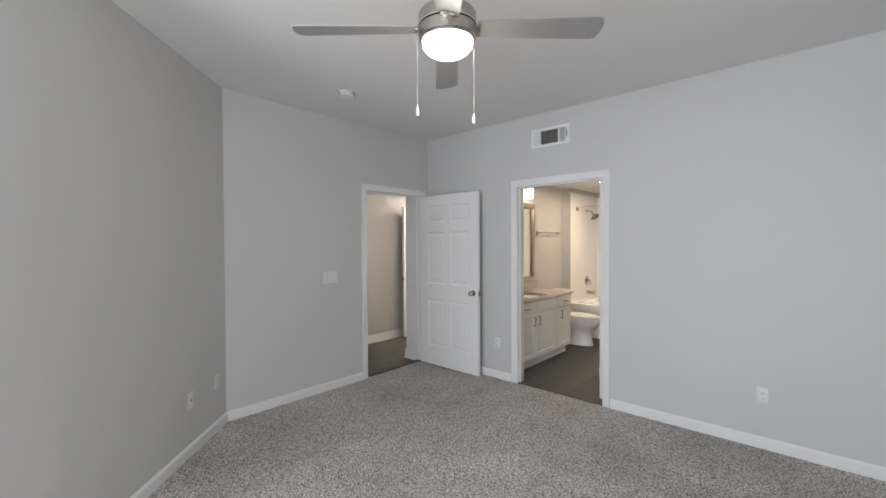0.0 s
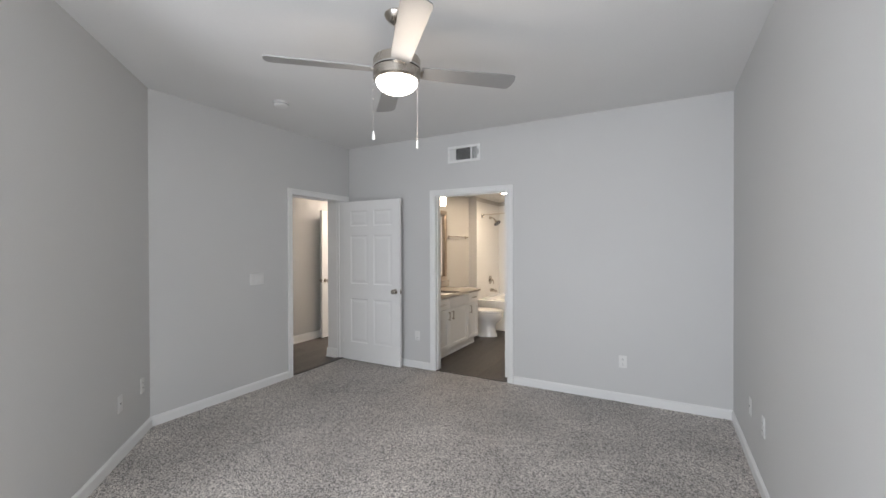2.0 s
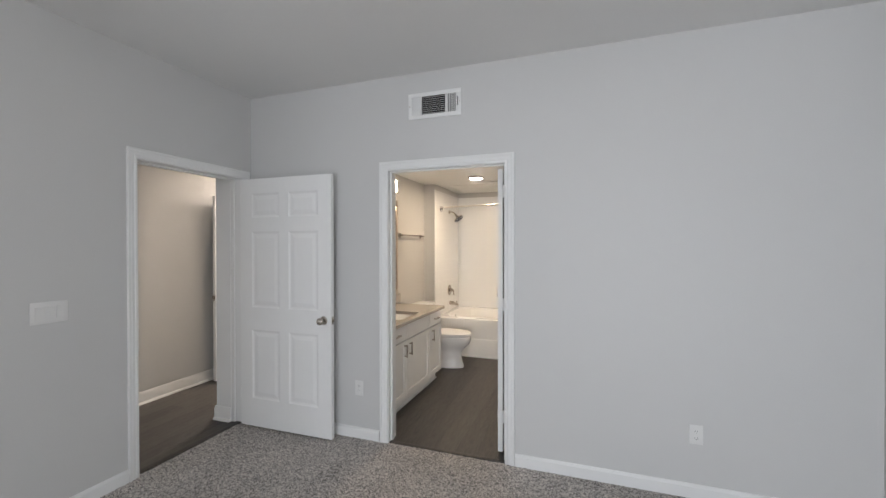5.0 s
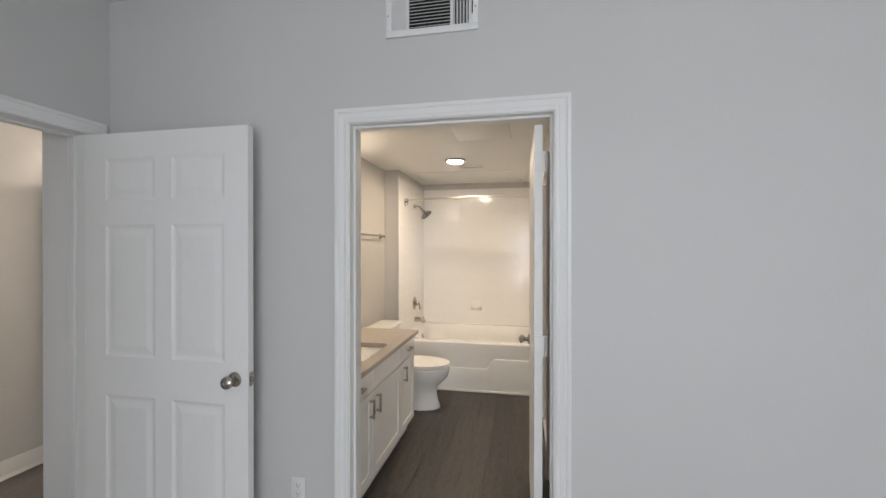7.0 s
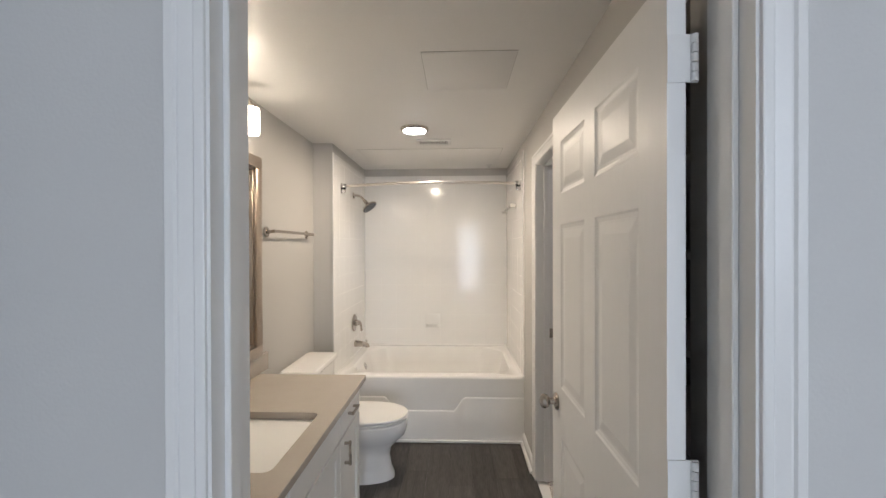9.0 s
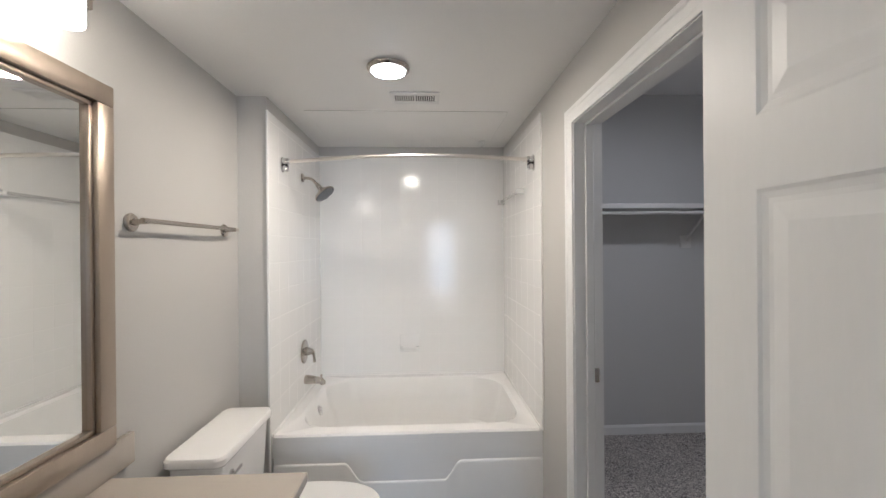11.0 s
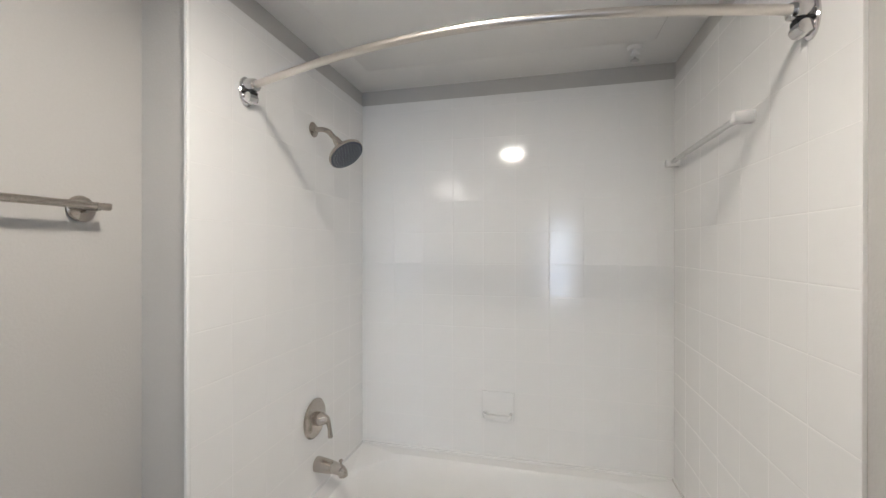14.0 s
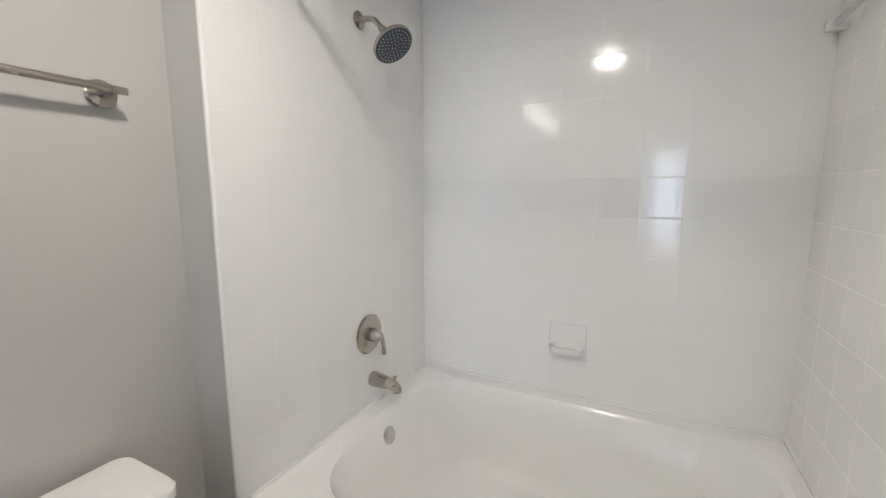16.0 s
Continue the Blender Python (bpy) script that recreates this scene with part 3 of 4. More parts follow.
def switch_plate(m):
    s = thing("light_switch", "white three-gang rocker light switch plate", "switch", m)
    part("cover_plate", boxes((-0.082, -0.006, -0.058, 0.082, -0.0003, 0.058), bevel=0.003), PLASTIC, s)
    for x in (-0.046, 0, 0.046):
        bm = bmesh.new()
        prism(bm, [(x - 0.0165, -0.006, -0.033), (x - 0.0165, -0.0075, -0.033), (x - 0.0165, -0.0105, 0.033), (x - 0.0165, -0.006, 0.033)], (0.033, 0, 0))
        part("rocker", bm, PLASTIC, s, smooth=False)


switch_plate(pose(XW, 2.657, 1.13, 0, 0, 90))


ds = thing("door_stop", "small spring door stop on the baseboard", "door stop")
part("base_cup", spin(bmesh.new(), [(0.010, 0.0003), (0.010, 0.004), (0.006, 0.008)], pose(-2.36, YN - 0.014, 0.05, 90), 14), TRIM, ds)
part("spring", tube(bmesh.new(), [(-2.36 + 0.005 * math.cos(k * 0.8), YN - 0.02 - 0.0006 * k, 0.05 + 0.005 * math.sin(k * 0.8)) for k in range(80)], 0.0013, 5), NICKEL, ds)
part("rubber_tip", spin(bmesh.new(), [(0.007, 0.055), (0.0075, 0.066), (0.004, 0.068)], pose(-2.36, YN - 0.014, 0.05, 90), 12), PLASTIC, ds)


# ---- vanity ----
def pull(parent, p, vertical):
    x, y, z = p
    L, r = 0.052, 0.0055
    bm = bmesh.new()
    a, b = ((x + 0.026, y, z - L), (x + 0.026, y, z + L)) if vertical else ((x + 0.026, y - L, z), (x + 0.026, y + L, z))
    box(bm, a[0] - r, a[1] - r, a[2] - r, b[0] + r, b[1] + r, b[2] + r, 0.001, 1)
    for e in (a, b):
        s = 0.006 if e is a else -0.006
        dy, dz = (0, s) if vertical else (s, 0)
        box(bm, x, e[1] + dy - r, e[2] + dz - r, x + 0.022, e[1] + dy + r, e[2] + dz + r)
    part("handle", bm, NICKEL, parent, "brushed nickel bar handle", smooth=False)


def shaker(name, y0, y1, z0, z1, x, parent, rail=0.052):
    bm = bmesh.new()
    t = 0.019
    if rail:
        for r in ((y0, y0 + rail, z0, z1), (y1 - rail, y1, z0, z1), (y0 + rail, y1 - rail, z0, z0 + rail), (y0 + rail, y1 - rail, z1 - rail, z1)):
            box(bm, x, r[0], r[2], x + t, r[1], r[3], 0.0012, 1)
        box(bm, x, y0 + rail - 0.001, z0 + rail - 0.001, x + t - 0.009, y1 - rail + 0.001, z1 - rail + 0.001)
    else:
        box(bm, x, y0, z0, x + t, y1, z1, 0.002, 1)
    return part(name, bm, CAB, parent)


VX = -2.035
for y0, y1, hy, drawer in ((4.20, 4.655, 4.605, True), (4.655, 5.215, 4.712, False), (5.215, 5.575, 5.285, True)):
    cab = thing("vanity_cabinet", "white shaker bathroom vanity cabinet with nickel bar handles", "cabinet", group="vanity cabinets")
    part("body", boxes((BW + 0.002, y0 + 0.001, 0.10, VX, y1 - 0.001, 0.784), bevel=0.001), CAB, cab)
    part("toe_kick", boxes((BW + 0.002, y0 + 0.001, 0.002, VX - 0.055, y1 - 0.001, 0.10)), CAB, cab)
    part("shoe_strip", boxes((VX - 0.055, y0 + 0.001, 0.002, VX - 0.039, y1 - 0.001, 0.020), bevel=0.005), TRIM, cab, "white quarter-round strip")
    d = shaker("door", y0 + 0.005, y1 - 0.005, 0.115, 0.630, VX, cab)
    pull(d, (VX + 0.019, hy, 0.545), True)
    f = shaker("drawer_front", y0 + 0.005, y1 - 0.005, 0.642, 0.772, VX, cab, 0)
    if drawer:
        pull(f, (VX + 0.019, (y0 + y1) / 2, 0.707), False)


def ring_slab(bm, outer, inner_fn, z0, z1):
    """A slab with a hole: outline rows matched point to point."""
    x0, y0, x1, y1 = outer
    inner = inner_fn(0)
    cx, cy = sum(p[0] for p in inner) / len(inner), sum(p[1] for p in inner) / len(inner)
    out = []
    for px, py, _ in inner:
        dx, dy = px - cx, py - cy
        k = min(((x1 if dx > 0 else x0) - cx) / dx if abs(dx) > 1e-6 else 1e9, ((y1 if dy > 0 else y0) - cy) / dy if abs(dy) > 1e-6 else 1e9)
        out.append([cx + dx * k, cy + dy * k])
    for corner in ((x0, y0), (x0, y1), (x1, y0), (x1, y1)):
        near = min(out, key=lambda q: (q[0] - corner[0]) ** 2 + (q[1] - corner[1]) ** 2)
        near[0], near[1] = corner
    e = 0.003
    mid = lambda q, s: (q[0] + s * (1 if q[0] < cx else -1) * (abs(q[0] - x0) < 1e-6 or abs(q[0] - x1) < 1e-6), q[1] + s * (1 if q[1] < cy else -1) * (abs(q[1] - y0) < 1e-6 or abs(q[1] - y1) < 1e-6))
    loops = [[(q[0], q[1], z0) for q in out], [(q[0], q[1], z1 - e) for q in out], [(*mid(q, e), z1) for q in out], [(p[0], p[1], z1) for p in inner], [(p[0], p[1], z0) for p in inner]]
    loops.append(loops[0])
    rings = [[bm.verts.new(p) for p in loop] for loop in loops[:-1]]
    rings.append(rings[0])
    n = len(rings[0])
    for a, b in zip(rings, rings[1:]):
        for k in range(n):
            bm.faces.new((a[k], a[(k + 1) % n], b[(k + 1) % n], b[k]))


SX, SY, SHX, SHY = -2.245, 4.858, 0.178, 0.230
counter = thing("vanity_countertop", "taupe quartz vanity countertop with a backsplash", "countertop")
bm = bmesh.new()
ring_slab(bm, (BW + 0.001, YN + T + 0.002, -1.987, 5.605), lambda z: rounded(SX, SY, SHX, SHY, 0.03, z, 5), 0.785, 0.815)
part("slab", bm, COUNTER, counter, smooth=False)
part("backsplash", boxes((BW + 0.001, YN + T + 0.002, 0.815, BW + 0.021, 5.705, 0.915), bevel=0.002), COUNTER, counter)
sink = thing("bathroom_sink", "white rectangular undermount porcelain sink", "sink")
bm = bmesh.new()
loft(bm, [rounded(SX, SY, SHX + 0.02, SHY + 0.02, 0.04, 0.784, 8), rounded(SX, SY, SHX - 0.001, SHY - 0.001, 0.03, 0.784, 8), rounded(SX, SY, SHX - 0.006, SHY - 0.006, 0.035, 0.75, 8), rounded(SX, SY, SHX - 0.02, SHY - 0.02, 0.05, 0.69, 8),
          rounded(SX, SY, SHX - 0.05, SHY - 0.05, 0.06, 0.662, 8), rounded(SX, SY, 0.05, 0.06, 0.05, 0.655, 8)], close_first=False)
part("basin", bm, PORCELAIN, sink)
part("drain", spin(bmesh.new(), [(0.026, 0.655), (0.024, 0.659), (0.01, 0.657)], pose(SX, SY, 0), 20), CHROME, sink)

mirror = thing("wall_mirror", "rectangular wall mirror in a champagne metal frame", "mirror")
MY0, MY1, MZ0, MZ1, fw = 4.33, 5.606, 0.916, 2.012, 0.062
mx = BW + 0.002
for n, r in (("rail", (MY0, MY1, MZ0, MZ0 + fw)), ("rail", (MY0, MY1, MZ1 - fw, MZ1)), ("stile", (MY0, MY0 + fw, MZ0 + fw, MZ1 - fw)), ("stile", (MY1 - fw, MY1, MZ0 + fw, MZ1 - fw))):
    part(n, boxes((mx, r[0], r[2], mx + 0.035, r[1], r[3]), bevel=0.004), FRAME, mirror)
for r in ((MY0 + fw, MZ0 + fw, MY1 - fw, MZ0 + fw + 0.014), (MY0 + fw, MZ1 - fw - 0.014, MY1 - fw, MZ1 - fw), (MY0 + fw, MZ0 + fw + 0.014, MY0 + fw + 0.014, MZ1 - fw - 0.014), (MY1 - fw - 0.014, MZ0 + fw + 0.014, MY1 - fw, MZ1 - fw - 0.014)):
    part("inner_lip", boxes((mx, r[0], r[1], mx + 0.020, r[2], r[3]), bevel=0.003), FRAME, mirror)
part("glass", boxes((mx + 0.002, MY0 + fw + 0.01, MZ0 + fw + 0.01, mx + 0.007, MY1 - fw - 0.01, MZ1 - fw - 0.01)), MIRROR, mirror, smooth=False)

vl = thing("vanity_light", "brushed nickel wall light with lit white glass shades above the mirror", "wall lamp")
part("back_plate", boxes((BW + 0.001, 4.40, 2.215, BW + 0.022, 5.55, 2.275), bevel=0.004), NICKEL, vl)
for y in (4.54, 4.95, 5.36):
    arm = part("arm", tube(bmesh.new(), [(BW + 0.02, y, 2.245), (BW + 0.085, y, 2.245), (BW + 0.098, y, 2.235), (BW + 0.10, y, 2.215)], 0.010), NICKEL, vl)
    sh = spin(bmesh.new(), [(0.030, 2.205), (0.040, 2.203), (0.042, 2.196), (0.042, 2.085), (0.040, 2.078), (0.036, 2.078), (0.036, 2.192), (0.028, 2.196)], pose(BW + 0.10, y, 0))
    part("socket_cap", spin(bmesh.new(), [(0.012, 2.224), (0.034, 2.220), (0.036, 2.206), (0.028, 2.198)], pose(BW + 0.10, y, 0), 24), NICKEL, arm)
    part("shade", sh, SHADE, arm, "glowing white glass cylinder shade")


# ---- bathroom ceiling ----
dl = thing("ceiling_light", "small round flush LED ceiling light with a nickel rim", "ceiling light", pose(-1.77, 6.14, BH))
part("rim", spin(bmesh.new(), [(0.080, -0.0005), (0.096, -0.003), (0.095, -0.012), (0.088, -0.019), (0.078, -0.020), (0.076, -0.014)], n=40), NICKEL, dl)
part("lens", spin(bmesh.new(), [(0.076, -0.014), (0.074, -0.024), (0.05, -0.031), (0.01, -0.034)], n=40), GLOWLED, dl, "glowing frosted lens")


def access_panel(x0, y0, x1, y1):
    p = thing("access_panel", "painted access panel flush with the bathroom ceiling", "access panel")
    part("shadow_gap", boxes((x0 - 0.0015, y0 - 0.0015, BH - 0.0012, x1 + 0.0015, y1 + 0.0015, BH - 0.0002)), GAP, p, "fine joint round the panel", smooth=False)
    part("panel", boxes((x0, y0, BH - 0.0032, x1, y1, BH - 0.0012), bevel=0.0008), BATH_CEIL, p)


access_panel(-1.63, 5.07, -1.23, 5.47)
access_panel(-2.31, 6.72, -1.11, 7.34)
sp = thing("fire_sprinkler", "small white pendent fire sprinkler head on the ceiling", "sprinkler", pose(-1.172, 7.39, BH))
part("escutcheon", spin(bmesh.new(), [(0.030, -0.0005), (0.031, -0.003), (0.024, -0.010), (0.012, -0.012)], n=24), PLASTIC, sp)
part("body", spin(bmesh.new(), [(0.011, -0.010), (0.010, -0.022), (0.016, -0.026), (0.016, -0.034), (0.006, -0.040)], n=16), PLASTIC, sp)
part("deflector", spin(bmesh.new(), [(0.004, -0.04), (0.005, -0.050), (0.016, -0.053), (0.016, -0.055), (0.002, -0.055)], n=16), CHROME, sp)


# ---- towel bar ----
tb = thing("towel_bar", "brushed nickel towel bar on the bathroom wall", "towel bar")
for y in (5.72, 6.352):
    part("rosette", spin(bmesh.new(), [(0.031, 0.0005), (0.032, 0.006), (0.029, 0.010), (0.012, 0.013), (0.0095, 0.030), (0.0095, 0.058), (0.006, 0.061)], pose(BW, y, 1.607, 0, 86), 24), NICKEL, tb)
part("bar", tube(bmesh.new(), [(BW + 0.054, 5.700, 1.613), (BW + 0.054, 6.380, 1.613)], 0.0088, 16), NICKEL, tb)


# ---- toilet ----
def toilet():
    cy = 6.060
    t = thing("toilet", "white two-piece porcelain toilet with a closed lid", "toilet")
    bm = bmesh.new()
    loft(bm, [egg(-2.19, cy, 0.21, 0.29, 0.118, 0.002), egg(-2.19, cy, 0.21, 0.288, 0.116, 0.03), egg(-2.19, cy, 0.20, 0.270, 0.108, 0.07), egg(-2.18, cy, 0.20, 0.248, 0.101, 0.15), egg(-2.17, cy, 0.21, 0.246, 0.104, 0.20), egg(-2.14, cy, 0.23, 0.27, 0.135, 0.255),
              egg(-2.125, cy, 0.235, 0.292, 0.160, 0.29), egg(-2.12, cy, 0.24, 0.305, 0.180, 0.34), egg(-2.12, cy, 0.24, 0.305, 0.185, 0.378), egg(-2.12, cy, 0.235, 0.30, 0.18, 0.386)])
    part("bowl", bm, PORCELAIN, t)
    bm = bmesh.new()
    loft(bm, [egg(-2.12, cy, 0.225, 0.302, 0.180, 0.388), egg(-2.12, cy, 0.228, 0.308, 0.184, 0.394), egg(-2.12, cy, 0.228, 0.308, 0.184, 0.402), egg(-2.12, cy, 0.222, 0.300, 0.178, 0.407)])
    part("seat", bm, PLASTIC, t)
    bm = bmesh.new()
    loft(bm, [egg(-2.12, cy, 0.222, 0.304, 0.180, 0.410), egg(-2.12, cy, 0.226, 0.308, 0.184, 0.416), egg(-2.12, cy, 0.222, 0.304, 0.180, 0.425), egg(-2.12, cy, 0.19, 0.26, 0.15, 0.431), egg(-2.12, cy, 0.08, 0.12, 0.07, 0.433)])
    part("lid", bm, PLASTIC, t)
    bm = bmesh.new()
    loft(bm, [rounded(-2.465, cy, 0.085, 0.195, 0.04, 0.37), rounded(-2.465, cy, 0.090, 0.212, 0.04, 0.40), rounded(-2.463, cy, 0.098, 0.232, 0.035, 0.712), rounded(-2.463, cy, 0.098, 0.232, 0.035, 0.717)])
    tank = part("tank", bm, PORCELAIN, t)
    bm = bmesh.new()
    loft(bm, [rounded(-2.460, cy, 0.106, 0.243, 0.035, 0.718), rounded(-2.460, cy, 0.112, 0.249, 0.035, 0.726), rounded(-2.460, cy, 0.112, 0.249, 0.035, 0.747), rounded(-2.460, cy, 0.106, 0.243, 0.035, 0.756), rounded(-2.460, cy, 0.07, 0.18, 0.03, 0.759)])
    part("tank_lid", bm, PORCELAIN, tank)
    bm = spin(bmesh.new(), [(0.014, 0), (0.014, 0.006), (0.008, 0.012), (0.003, 0.013)], pose(-2.366, cy - 0.15, 0.655, 0, 90), 16)
    box(bm, -2.356, cy - 0.155, 0.648, -2.348, cy - 0.09, 0.660, 0.002, 1)
    part("flush_lever", bm, CHROME, tank, "chrome flush lever")
    for s in (-1, 1):
        part("bolt_cap", spin(bmesh.new(), [(0.012, 0.03), (0.011, 0.045), (0.004, 0.05)], pose(-2.20, cy + s * 0.104, 0), 12), PLASTIC, t)


toilet()


# ---- bathtub ----
TX0, TX1, TY0, TY1, RIM = -2.436, -0.963, 6.535, 7.574, 0.51
tub = thing("bathtub", "white enamelled alcove bathtub with a stepped apron", "bathtub")
bm = bmesh.new()
cx, cy = (TX0 + TX1) / 2, (TY0 + TY1) / 2
hx, hy = (TX1 - TX0) / 2 + 0.008, (TY1 - TY0) / 2
loft(bm, [rounded(cx, cy, hx, hy, 0.004, 0.39), rounded(cx, cy, hx, hy, 0.004, RIM - 0.012), rounded(cx, cy, hx - 0.010, hy - 0.010, 0.006, RIM), rounded(cx, cy + 0.005, hx - 0.075, hy - 0.085, 0.20, RIM), rounded(cx, cy + 0.005, hx - 0.095, hy - 0.10, 0.20, RIM - 0.015),
          rounded(cx + 0.01, cy + 0.005, hx - 0.13, hy - 0.13, 0.19, 0.36), rounded(cx + 0.02, cy + 0.005, hx - 0.19, hy - 0.17, 0.17, 0.20), rounded(cx + 0.02, cy + 0.005, hx - 0.25, hy - 0.22, 0.15, 0.155), rounded(cx + 0.02, cy, 0.3, 0.14, 0.1, 0.145)], close_first=False)
part("shell", bm, TUB, tub)
part("apron", boxes((TX0, TY0 + 0.001, 0.002, TX1, TY0 + 0.04, 0.392)), TUB, tub)
bm = bmesh.new()
curve = [(TX0, 0.345), (-2.06, 0.345)] + [(-2.06 + 0.10 * k / 8, 0.345 - 0.105 * (3 * (k / 8) ** 2 - 2 * (k / 8) ** 3)) for k in range(1, 9)] + [(-1.52 + 0.10 * k / 8, 0.24 + 0.105 * (3 * (k / 8) ** 2 - 2 * (k / 8) ** 3)) for k in range(9)] + [(TX1, 0.345)]
n = len(curve)
rows = [[(x, y, z + dz) for x, z in curve] for y, dz in ((TY0 + 0.002, 0.008), (TY0 - 0.003, 0.003), (TY0 - 0.005, -0.006))] + [[(x, TY0 - 0.005, 0.03) for x, z in curve], [(x, TY0 - 0.005, 0.002) for x, z in curve]]
grid = [[bm.verts.new(p) for p in r] for r in rows]
for a, b in zip(grid, grid[1:]):
    for k in range(n - 1):
        bm.faces.new((a[k], a[k + 1], b[k + 1], b[k]))
part("apron_panel", bm, TUB, tub)
part("floor_trim", boxes((TX0, TY0 - 0.022, 0.002, TX1 - 0.012, TY0 - 0.005, 0.022), bevel=0.005), TRIM, tub, "white quarter-round strip")
for r in ((-2.4435, TY0, -2.432, 7.570), (-0.985, TY0, -0.973, 7.570), (-2.432, 7.556, -0.985, 7.571)):
    part("caulk_bead", boxes((r[0], r[1], RIM - 0.014, r[2], r[3], RIM + 0.009), bevel=0.002), TUB, tub)
part("overflow_plate", spin(bmesh.new(), [(0.036, 0), (0.037, 0.004), (0.030, 0.010), (0.012, 0.012), (0.004, 0.009)], pose(TX0 + 0.105, 7.075, 0.425, 0, 78), 28), CHROME, tub, "polished chrome overflow plate")
part("drain", spin(bmesh.new(), [(0.03, 0.146), (0.028, 0.151), (0.01, 0.149)], pose(-2.05, 7.05, 0), 20), CHROME, tub)


# ---- shower fittings ----
sh = thing("wall_shower", "brushed nickel shower with a round head on a bent arm", "shower")
X0, SYY = -2.437, 7.095
part("flange", spin(bmesh.new(), [(0.030, 0.0005), (0.030, 0.004), (0.022, 0.011), (0.011, 0.014)], pose(X0, SYY, 1.995, 0, 90), 24), NICKEL, sh)
part("arm", tube(bmesh.new(), [(X0 + 0.005, SYY, 1.995), (X0 + 0.045, SYY, 1.993), (X0 + 0.07, SYY, 1.983), (X0 + 0.105, SYY, 1.944)], 0.0105, 14), NICKEL, sh)
m = pose(X0 + 0.105, SYY, 1.944, 0, 141, 0) @ pose(0, 0, 0, 8)
part("swivel", spin(bmesh.new(), [(0.013, -0.01), (0.015, 0.0), (0.017, 0.008), (0.017, 0.022), (0.012, 0.030)], m, 20), NICKEL, sh)
part("head", spin(bmesh.new(), [(0.014, 0.026), (0.022, 0.034), (0.042, 0.050), (0.066, 0.064), (0.073, 0.072), (0.073, 0.079), (0.069, 0.081)], m, 40), NICKEL, sh)
face = part("spray_face", spin(bmesh.new(), [(0.069, 0.0805), (0.068, 0.083), (0.03, 0.0838)], m, 40), RUBBER, sh, "dark blue-grey spray face")
bm = bmesh.new()
for r, cnt in ((0.010, 5), (0.022, 10), (0.034, 16), (0.046, 22), (0.058, 28)):
    for k in range(cnt):
        a = 2 * math.pi * k / cnt
        spin(bm, [(0.0017, 0.083), (0.001, 0.0858)], m @ pose(r * math.cos(a), r * math.sin(a), 0), 5)
part("nozzles", bm, PLASTIC, face)

va = thing("shower_valve", "brushed nickel shower valve plate with a lever handle", "faucet")
part("escutcheon", spin(bmesh.new(), [(0.079, 0.0005), (0.080, 0.003), (0.074, 0.009), (0.046, 0.013), (0.03, 0.014)], pose(X0, 7.105, 0.82, 0, 90), 40), NICKEL, va)
part("hub", spin(bmesh.new(), [(0.026, 0.012), (0.028, 0.022), (0.024, 0.040), (0.017, 0.056), (0.012, 0.064), (0.006, 0.066)], pose(X0, 7.105, 0.82, 0, 90), 24), NICKEL, va)
part("lever", tube(bmesh.new(), [(X0 + 0.057, 7.105, 0.83), (X0 + 0.060, 7.108, 0.815), (X0 + 0.064, 7.114, 0.78), (X0 + 0.066, 7.116, 0.745)], [0.009, 0.010, 0.0075, 0.011], 12), NICKEL, va)
ts = thing("tub_spout", "brushed nickel tub spout with a diverter knob", "faucet")
bm = bmesh.new()
tube(bm, [(X0 + 0.0005, 7.122, 0.624), (X0 + 0.006, 7.122, 0.624), (X0 + 0.045, 7.122, 0.622), (X0 + 0.088, 7.122, 0.618), (X0 + 0.108, 7.122, 0.613), (X0 + 0.119, 7.122, 0.604), (X0 + 0.121, 7.122, 0.590)], [0.030, 0.031, 0.028, 0.0235, 0.0215, 0.0195, 0.018], 20)
part("body", bm, NICKEL, ts)
part("diverter", spin(bmesh.new(), [(0.005, 0.63), (0.004, 0.645), (0.008, 0.648), (0.008, 0.655), (0.003, 0.657)], pose(X0 + 0.110, 7.122, 0), 14), NICKEL, ts)

rod = thing("shower_rod", "curved brushed nickel shower curtain rod", "curtain rod")
bm = bmesh.new()
pts = [(X0 + 0.03 + (1.474 - 0.06) * k / 24, 6.71 - 0.068 * k / 24 - 0.135 * math.sin(math.pi * (k / 24)), 2.022) for k in range(25)]
tube(bm, pts, 0.0108, 14)
part("tube", bm, ROD, rod)
for x, fy, s in ((X0 - 0.001, 6.71, 1), (-0.9785, 6.642, -1)):
    bm = bmesh.new()
    oval = lambda d, k: [(x + s * d, fy + k * 0.030 * math.cos(math.pi * i / 14), 2.004 + k * 0.046 * math.sin(math.pi * i / 14)) for i in range(28)]
    loft(bm, [oval(0.0005, 1.0), oval(0.004, 1.0), oval(0.007, 0.90), oval(0.008, 0.7)])
    fl = part("flange", bm, CHROME, rod, "polished oval wall flange")
    part("socket", spin(bmesh.new(), [(0.021, 0.005), (0.022, 0.010), (0.021, 0.034), (0.018, 0.042), (0.014, 0.044)], pose(x, fy, 2.022, 0, 90 * s), 20), CHROME, fl)
    # Solid black block for the shade in the gap between socket and knuckle.
    part("pivot_shade", boxes((min(x + s * 0.008, x + s * 0.034), fy - 0.014, 1.992, max(x + s * 0.008, x + s * 0.034), fy + 0.014, 2.002)), DARK, fl, smooth=False)
    part("knuckle", spin(bmesh.new(), [(0.006, -0.020), (0.015, -0.018), (0.017, -0.010), (0.017, 0.010), (0.015, 0.018), (0.006, 0.020)], pose(x + s * 0.020, fy, 1.982, 90), 16), CHROME, fl)

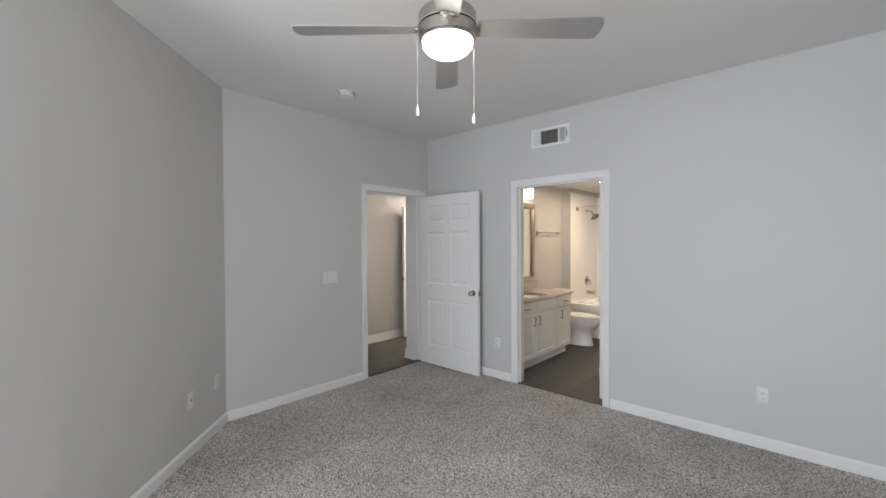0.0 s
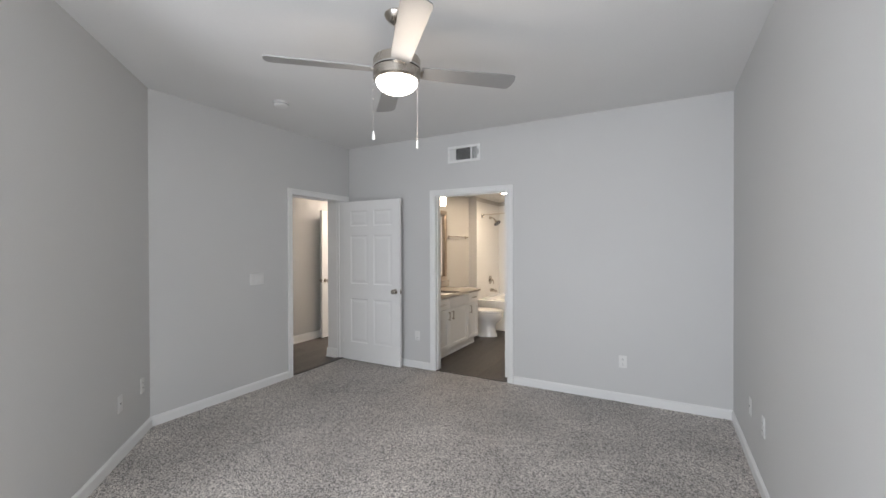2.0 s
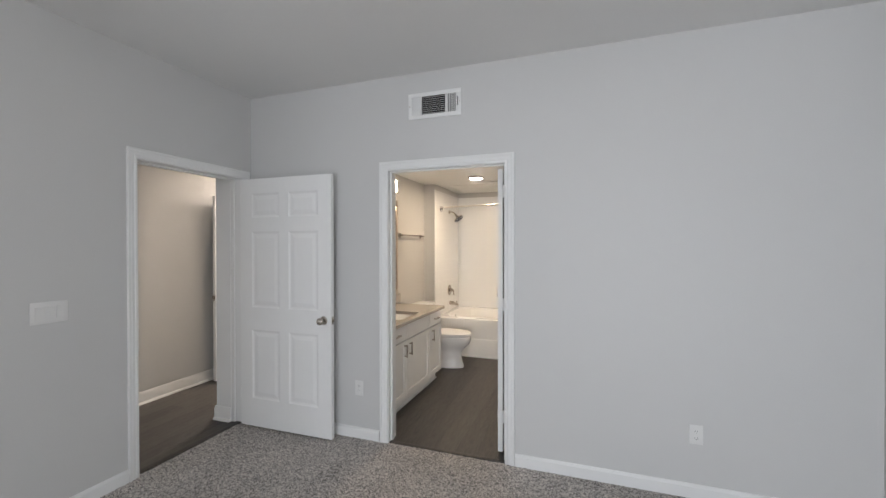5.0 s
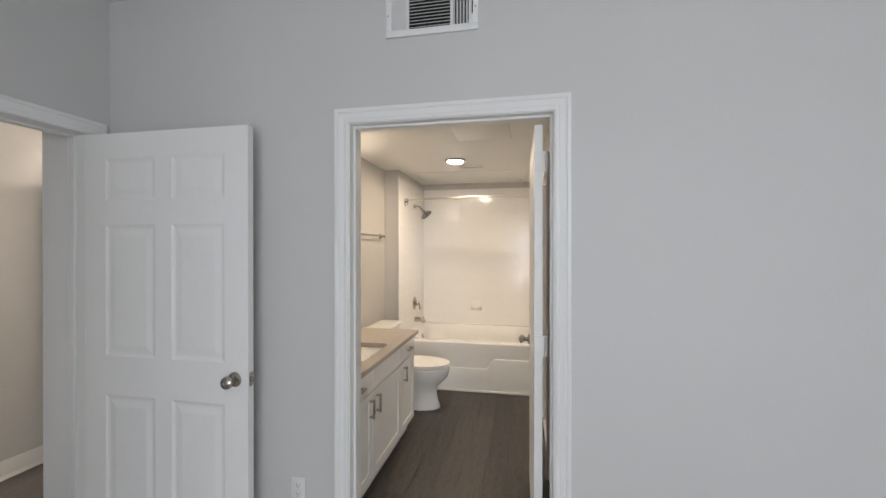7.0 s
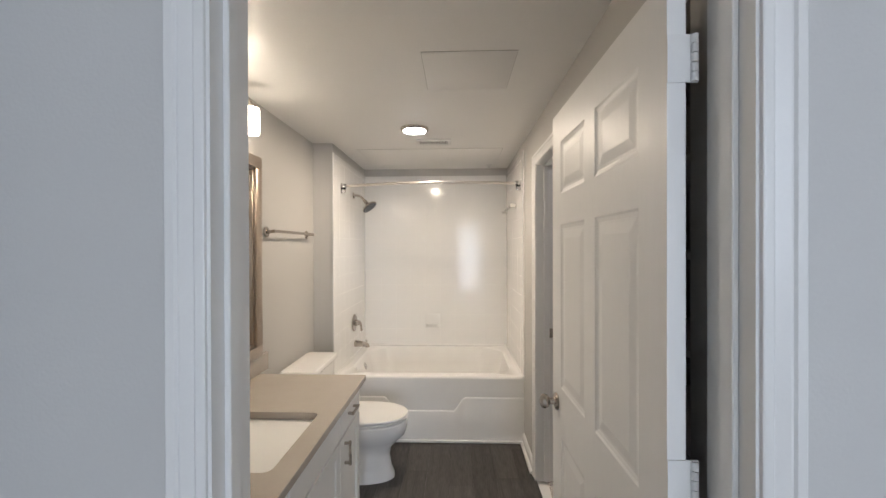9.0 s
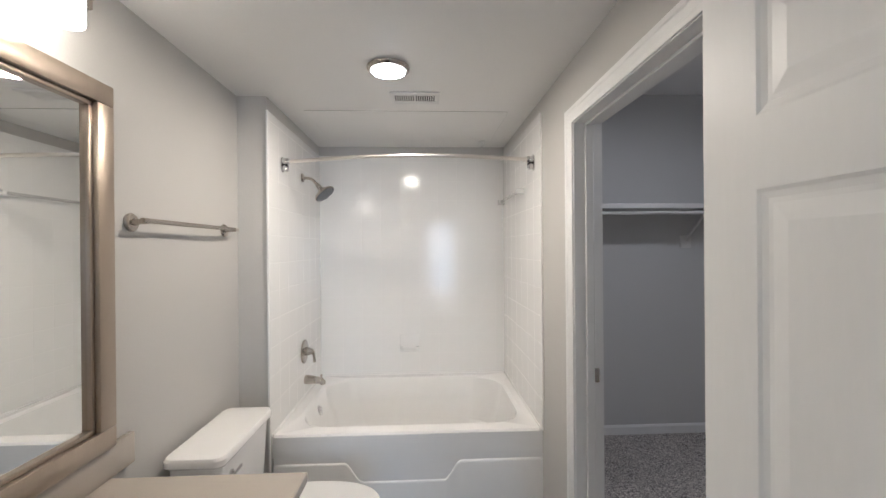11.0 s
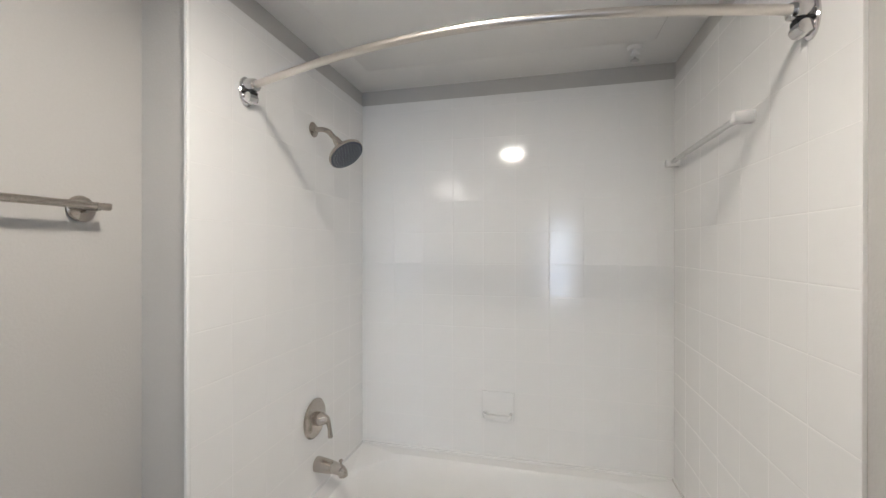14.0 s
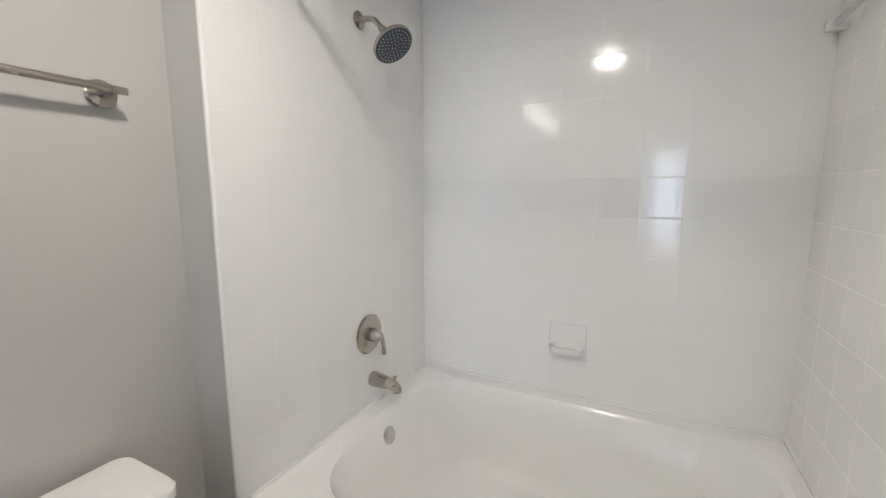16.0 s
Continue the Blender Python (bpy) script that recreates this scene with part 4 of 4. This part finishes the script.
gb = thing("grab_towel_bar", "white ceramic posts with a clear acrylic bar on the shower wall", "towel bar")
for y in (6.89, 7.50):
    part("post", boxes((-1.030, y - 0.016, 1.857, -0.962, y + 0.016, 1.889), (-0.974, y - 0.026, 1.838, -0.962, y + 0.026, 1.908), bevel=0.006), TILE, gb)
part("bar", tube(bmesh.new(), [(-1.010, 6.89, 1.873), (-1.010, 7.50, 1.873)], 0.010, 12), ACRYLIC, gb, "clear acrylic rod")

sd = thing("soap_dish", "white ceramic soap dish set into the tiled wall", "soap dish")
bm = bmesh.new()
box(bm, -1.814, 7.559, 0.690, -1.662, 7.5695, 0.830, 0.004, 2)
part("plate", bm, TILE, sd)
bm = bmesh.new()
loft(bm, [rounded(-1.738, 7.545, 0.062, 0.022, 0.02, 0.708, 5), rounded(-1.738, 7.541, 0.068, 0.026, 0.025, 0.722, 5), rounded(-1.738, 7.540, 0.070, 0.027, 0.025, 0.735, 5), rounded(-1.738, 7.541, 0.060, 0.021, 0.02, 0.735, 5), rounded(-1.738, 7.542, 0.054, 0.021, 0.02, 0.722, 5)])
part("tray", bm, TILE, sd)


# ---- closet and linen shelves ----
cs = thing("closet_shelf", "white closet shelf with a hanging rod along two walls", "shelf")
part("shelf_board", boxes((BE + T + 0.001, CB - 0.33, 1.800, CE - 0.002, CB - 0.003, 1.817), (CE - 0.32, 5.08, 1.800, CE - 0.002, CB - 0.33, 1.817), bevel=0.002), WIRE, cs)
part("front_lip", boxes((BE + T + 0.001, CB - 0.342, 1.790, CE - 0.32, CB - 0.33, 1.825), (CE - 0.332, 5.08, 1.790, CE - 0.32, CB - 0.33, 1.825), bevel=0.002), WIRE, cs)
part("hanging_rod", tube(tube(bmesh.new(), [(BE + T + 0.002, CB - 0.30, 1.762), (CE - 0.29, CB - 0.30, 1.762)], 0.014), [(CE - 0.29, 5.08, 1.762), (CE - 0.29, CB - 0.30, 1.762)], 0.014), WIRE, cs)
for bx in (0.50, -0.5):
    bk = part("bracket", boxes((bx - 0.012, CB - 0.33, 1.788, bx + 0.012, CB - 0.004, 1.799), bevel=0.001), WIRE, cs)
    part("wall_plate", boxes((bx - 0.045, CB - 0.012, 1.50, bx + 0.045, CB - 0.0015, 1.60), bevel=0.001), WIRE, bk)
    part("strut", tube(bmesh.new(), [(bx, CB - 0.015, 1.56), (bx, CB - 0.27, 1.787)], 0.009, 8), WIRE, bk)
ls = thing("linen_shelves", "white shelves in a dark linen recess behind the door", "shelf")
for z in (0.46, 0.72, 0.98, 1.24, 1.50, 1.76):
    part("shelf_board", boxes((BE + T - 0.02, YN + T + 0.002, z - 0.02, -0.422, 4.988, z), bevel=0.002), WIRE, ls)


# ---- floor planks ----
def planks(name, x0, y0, x1, y1, w, length, label):
    """A plank floor: boards along y with tight joints, staggered."""
    rng = random.Random(7)
    floor = structure(name, boxes((x0, y0, -0.02, x1, y1, -0.0075)), DARK, label, "floor")
    shapes = {}
    x = x0
    while x < x1 - 0.01:
        xb = min(x + w, x1)
        y = y0 - rng.uniform(0, length * 0.9)
        while y < y1:
            a, b = max(y, y0), min(y + length, y1)
            if b - a > 0.02:
                key = (round(xb - x, 3), round(b - a, 3))
                if key not in shapes:
                    shapes[key] = mesh_of("plank", boxes((0.0006, 0.0006, -0.0075, key[0] - 0.0006, key[1] - 0.0006, 0), bevel=0.0), VINYL)
                ob = new("plank", shapes[key])
                ob.location = (x, a, 0)
                ob.parent = floor
            y += length
        x = xb
    return floor


planks("floor_bath", BW, YN + 0.035, BE, TY0 + 0.02, 0.152, 1.22, "dark grey-brown wood-look vinyl plank floor")
planks("floor_hall", HALL_W, 2.3, XW - 0.075, 6.1, 0.152, 1.22, "dark grey-brown wood-look vinyl plank floor")


# ---- tub tiles ----
def tiling(name, origin, udir, nrm, width, z0, z1, first=0.0, size=0.1525, gap=0.0010):
    """Square glazed tiles on a grout bed: width along udir, standing out along nrm."""
    o, u, n = Vector(origin), Vector(udir), Vector(nrm)
    bm = bmesh.new()
    c = [o + u * a + Vector((0, 0, b)) for a, b in ((0, z0), (width, z0), (width, z1), (0, z1))]
    prism(bm, [tuple(p) for p in c], tuple(n * 0.0075))
    bed = structure(name, bm, GROUT, "white square glazed wall tiles around the tub", "wall tiles")
    shapes = {}
    zs = []
    z, step = z1, 0.048
    while z > z0 + 0.01:
        zs.append((max(z - step, z0), z))
        z, step = z - step, size
    a, b = 0.0, first or size
    while a < width - 0.01:
        b = min(b, width)
        for lo, hi in zs:
            key = (round(b - a, 3), round(hi - lo, 3))
            if key not in shapes:
                t = bmesh.new()
                w, h = key
                g = gap / 2
                loops = []
                for inset, d in ((g, 0.0060), (g, 0.0073), (g + 0.0008, 0.0076), (g + 0.0020, 0.00785), (g + 0.0038, 0.0080)):
                    loops.append([tuple(u * x + n * d + Vector((0, 0, y))) for x, y in ((inset, inset), (w - inset, inset), (w - inset, h - inset), (inset, h - inset))])
                loft(t, loops, close_first=False)
                shapes[key] = mesh_of("tile", t, TILE)
            ob = new("tile", shapes[key])
            ob.location = o + u * a + Vector((0, 0, lo))
            ob.parent = bed
        a, b = b, b + size


tiling("tiles_back", (-2.445, BN, 0), (1, 0, 0), (0, -1, 0), 1.475, RIM - 0.001, 2.25, 0.028)
tiling("tiles_west", (-2.4465, 6.503, 0), (0, 1, 0), (1, 0, 0), 1.064, RIM - 0.001, 2.25)
tiling("tiles_east", (-0.9705, 6.503, 0), (0, 1, 0), (-1, 0, 0), 1.064, RIM - 0.001, 2.25)
for x0, x1 in ((-2.447, -2.434), (-0.969, -0.9585)):
    structure("tile_edge", boxes((x0, 6.491, 0.0, x1, 6.504, 2.252), bevel=0.004), TILE, "rounded white tile edge strip", "trim")
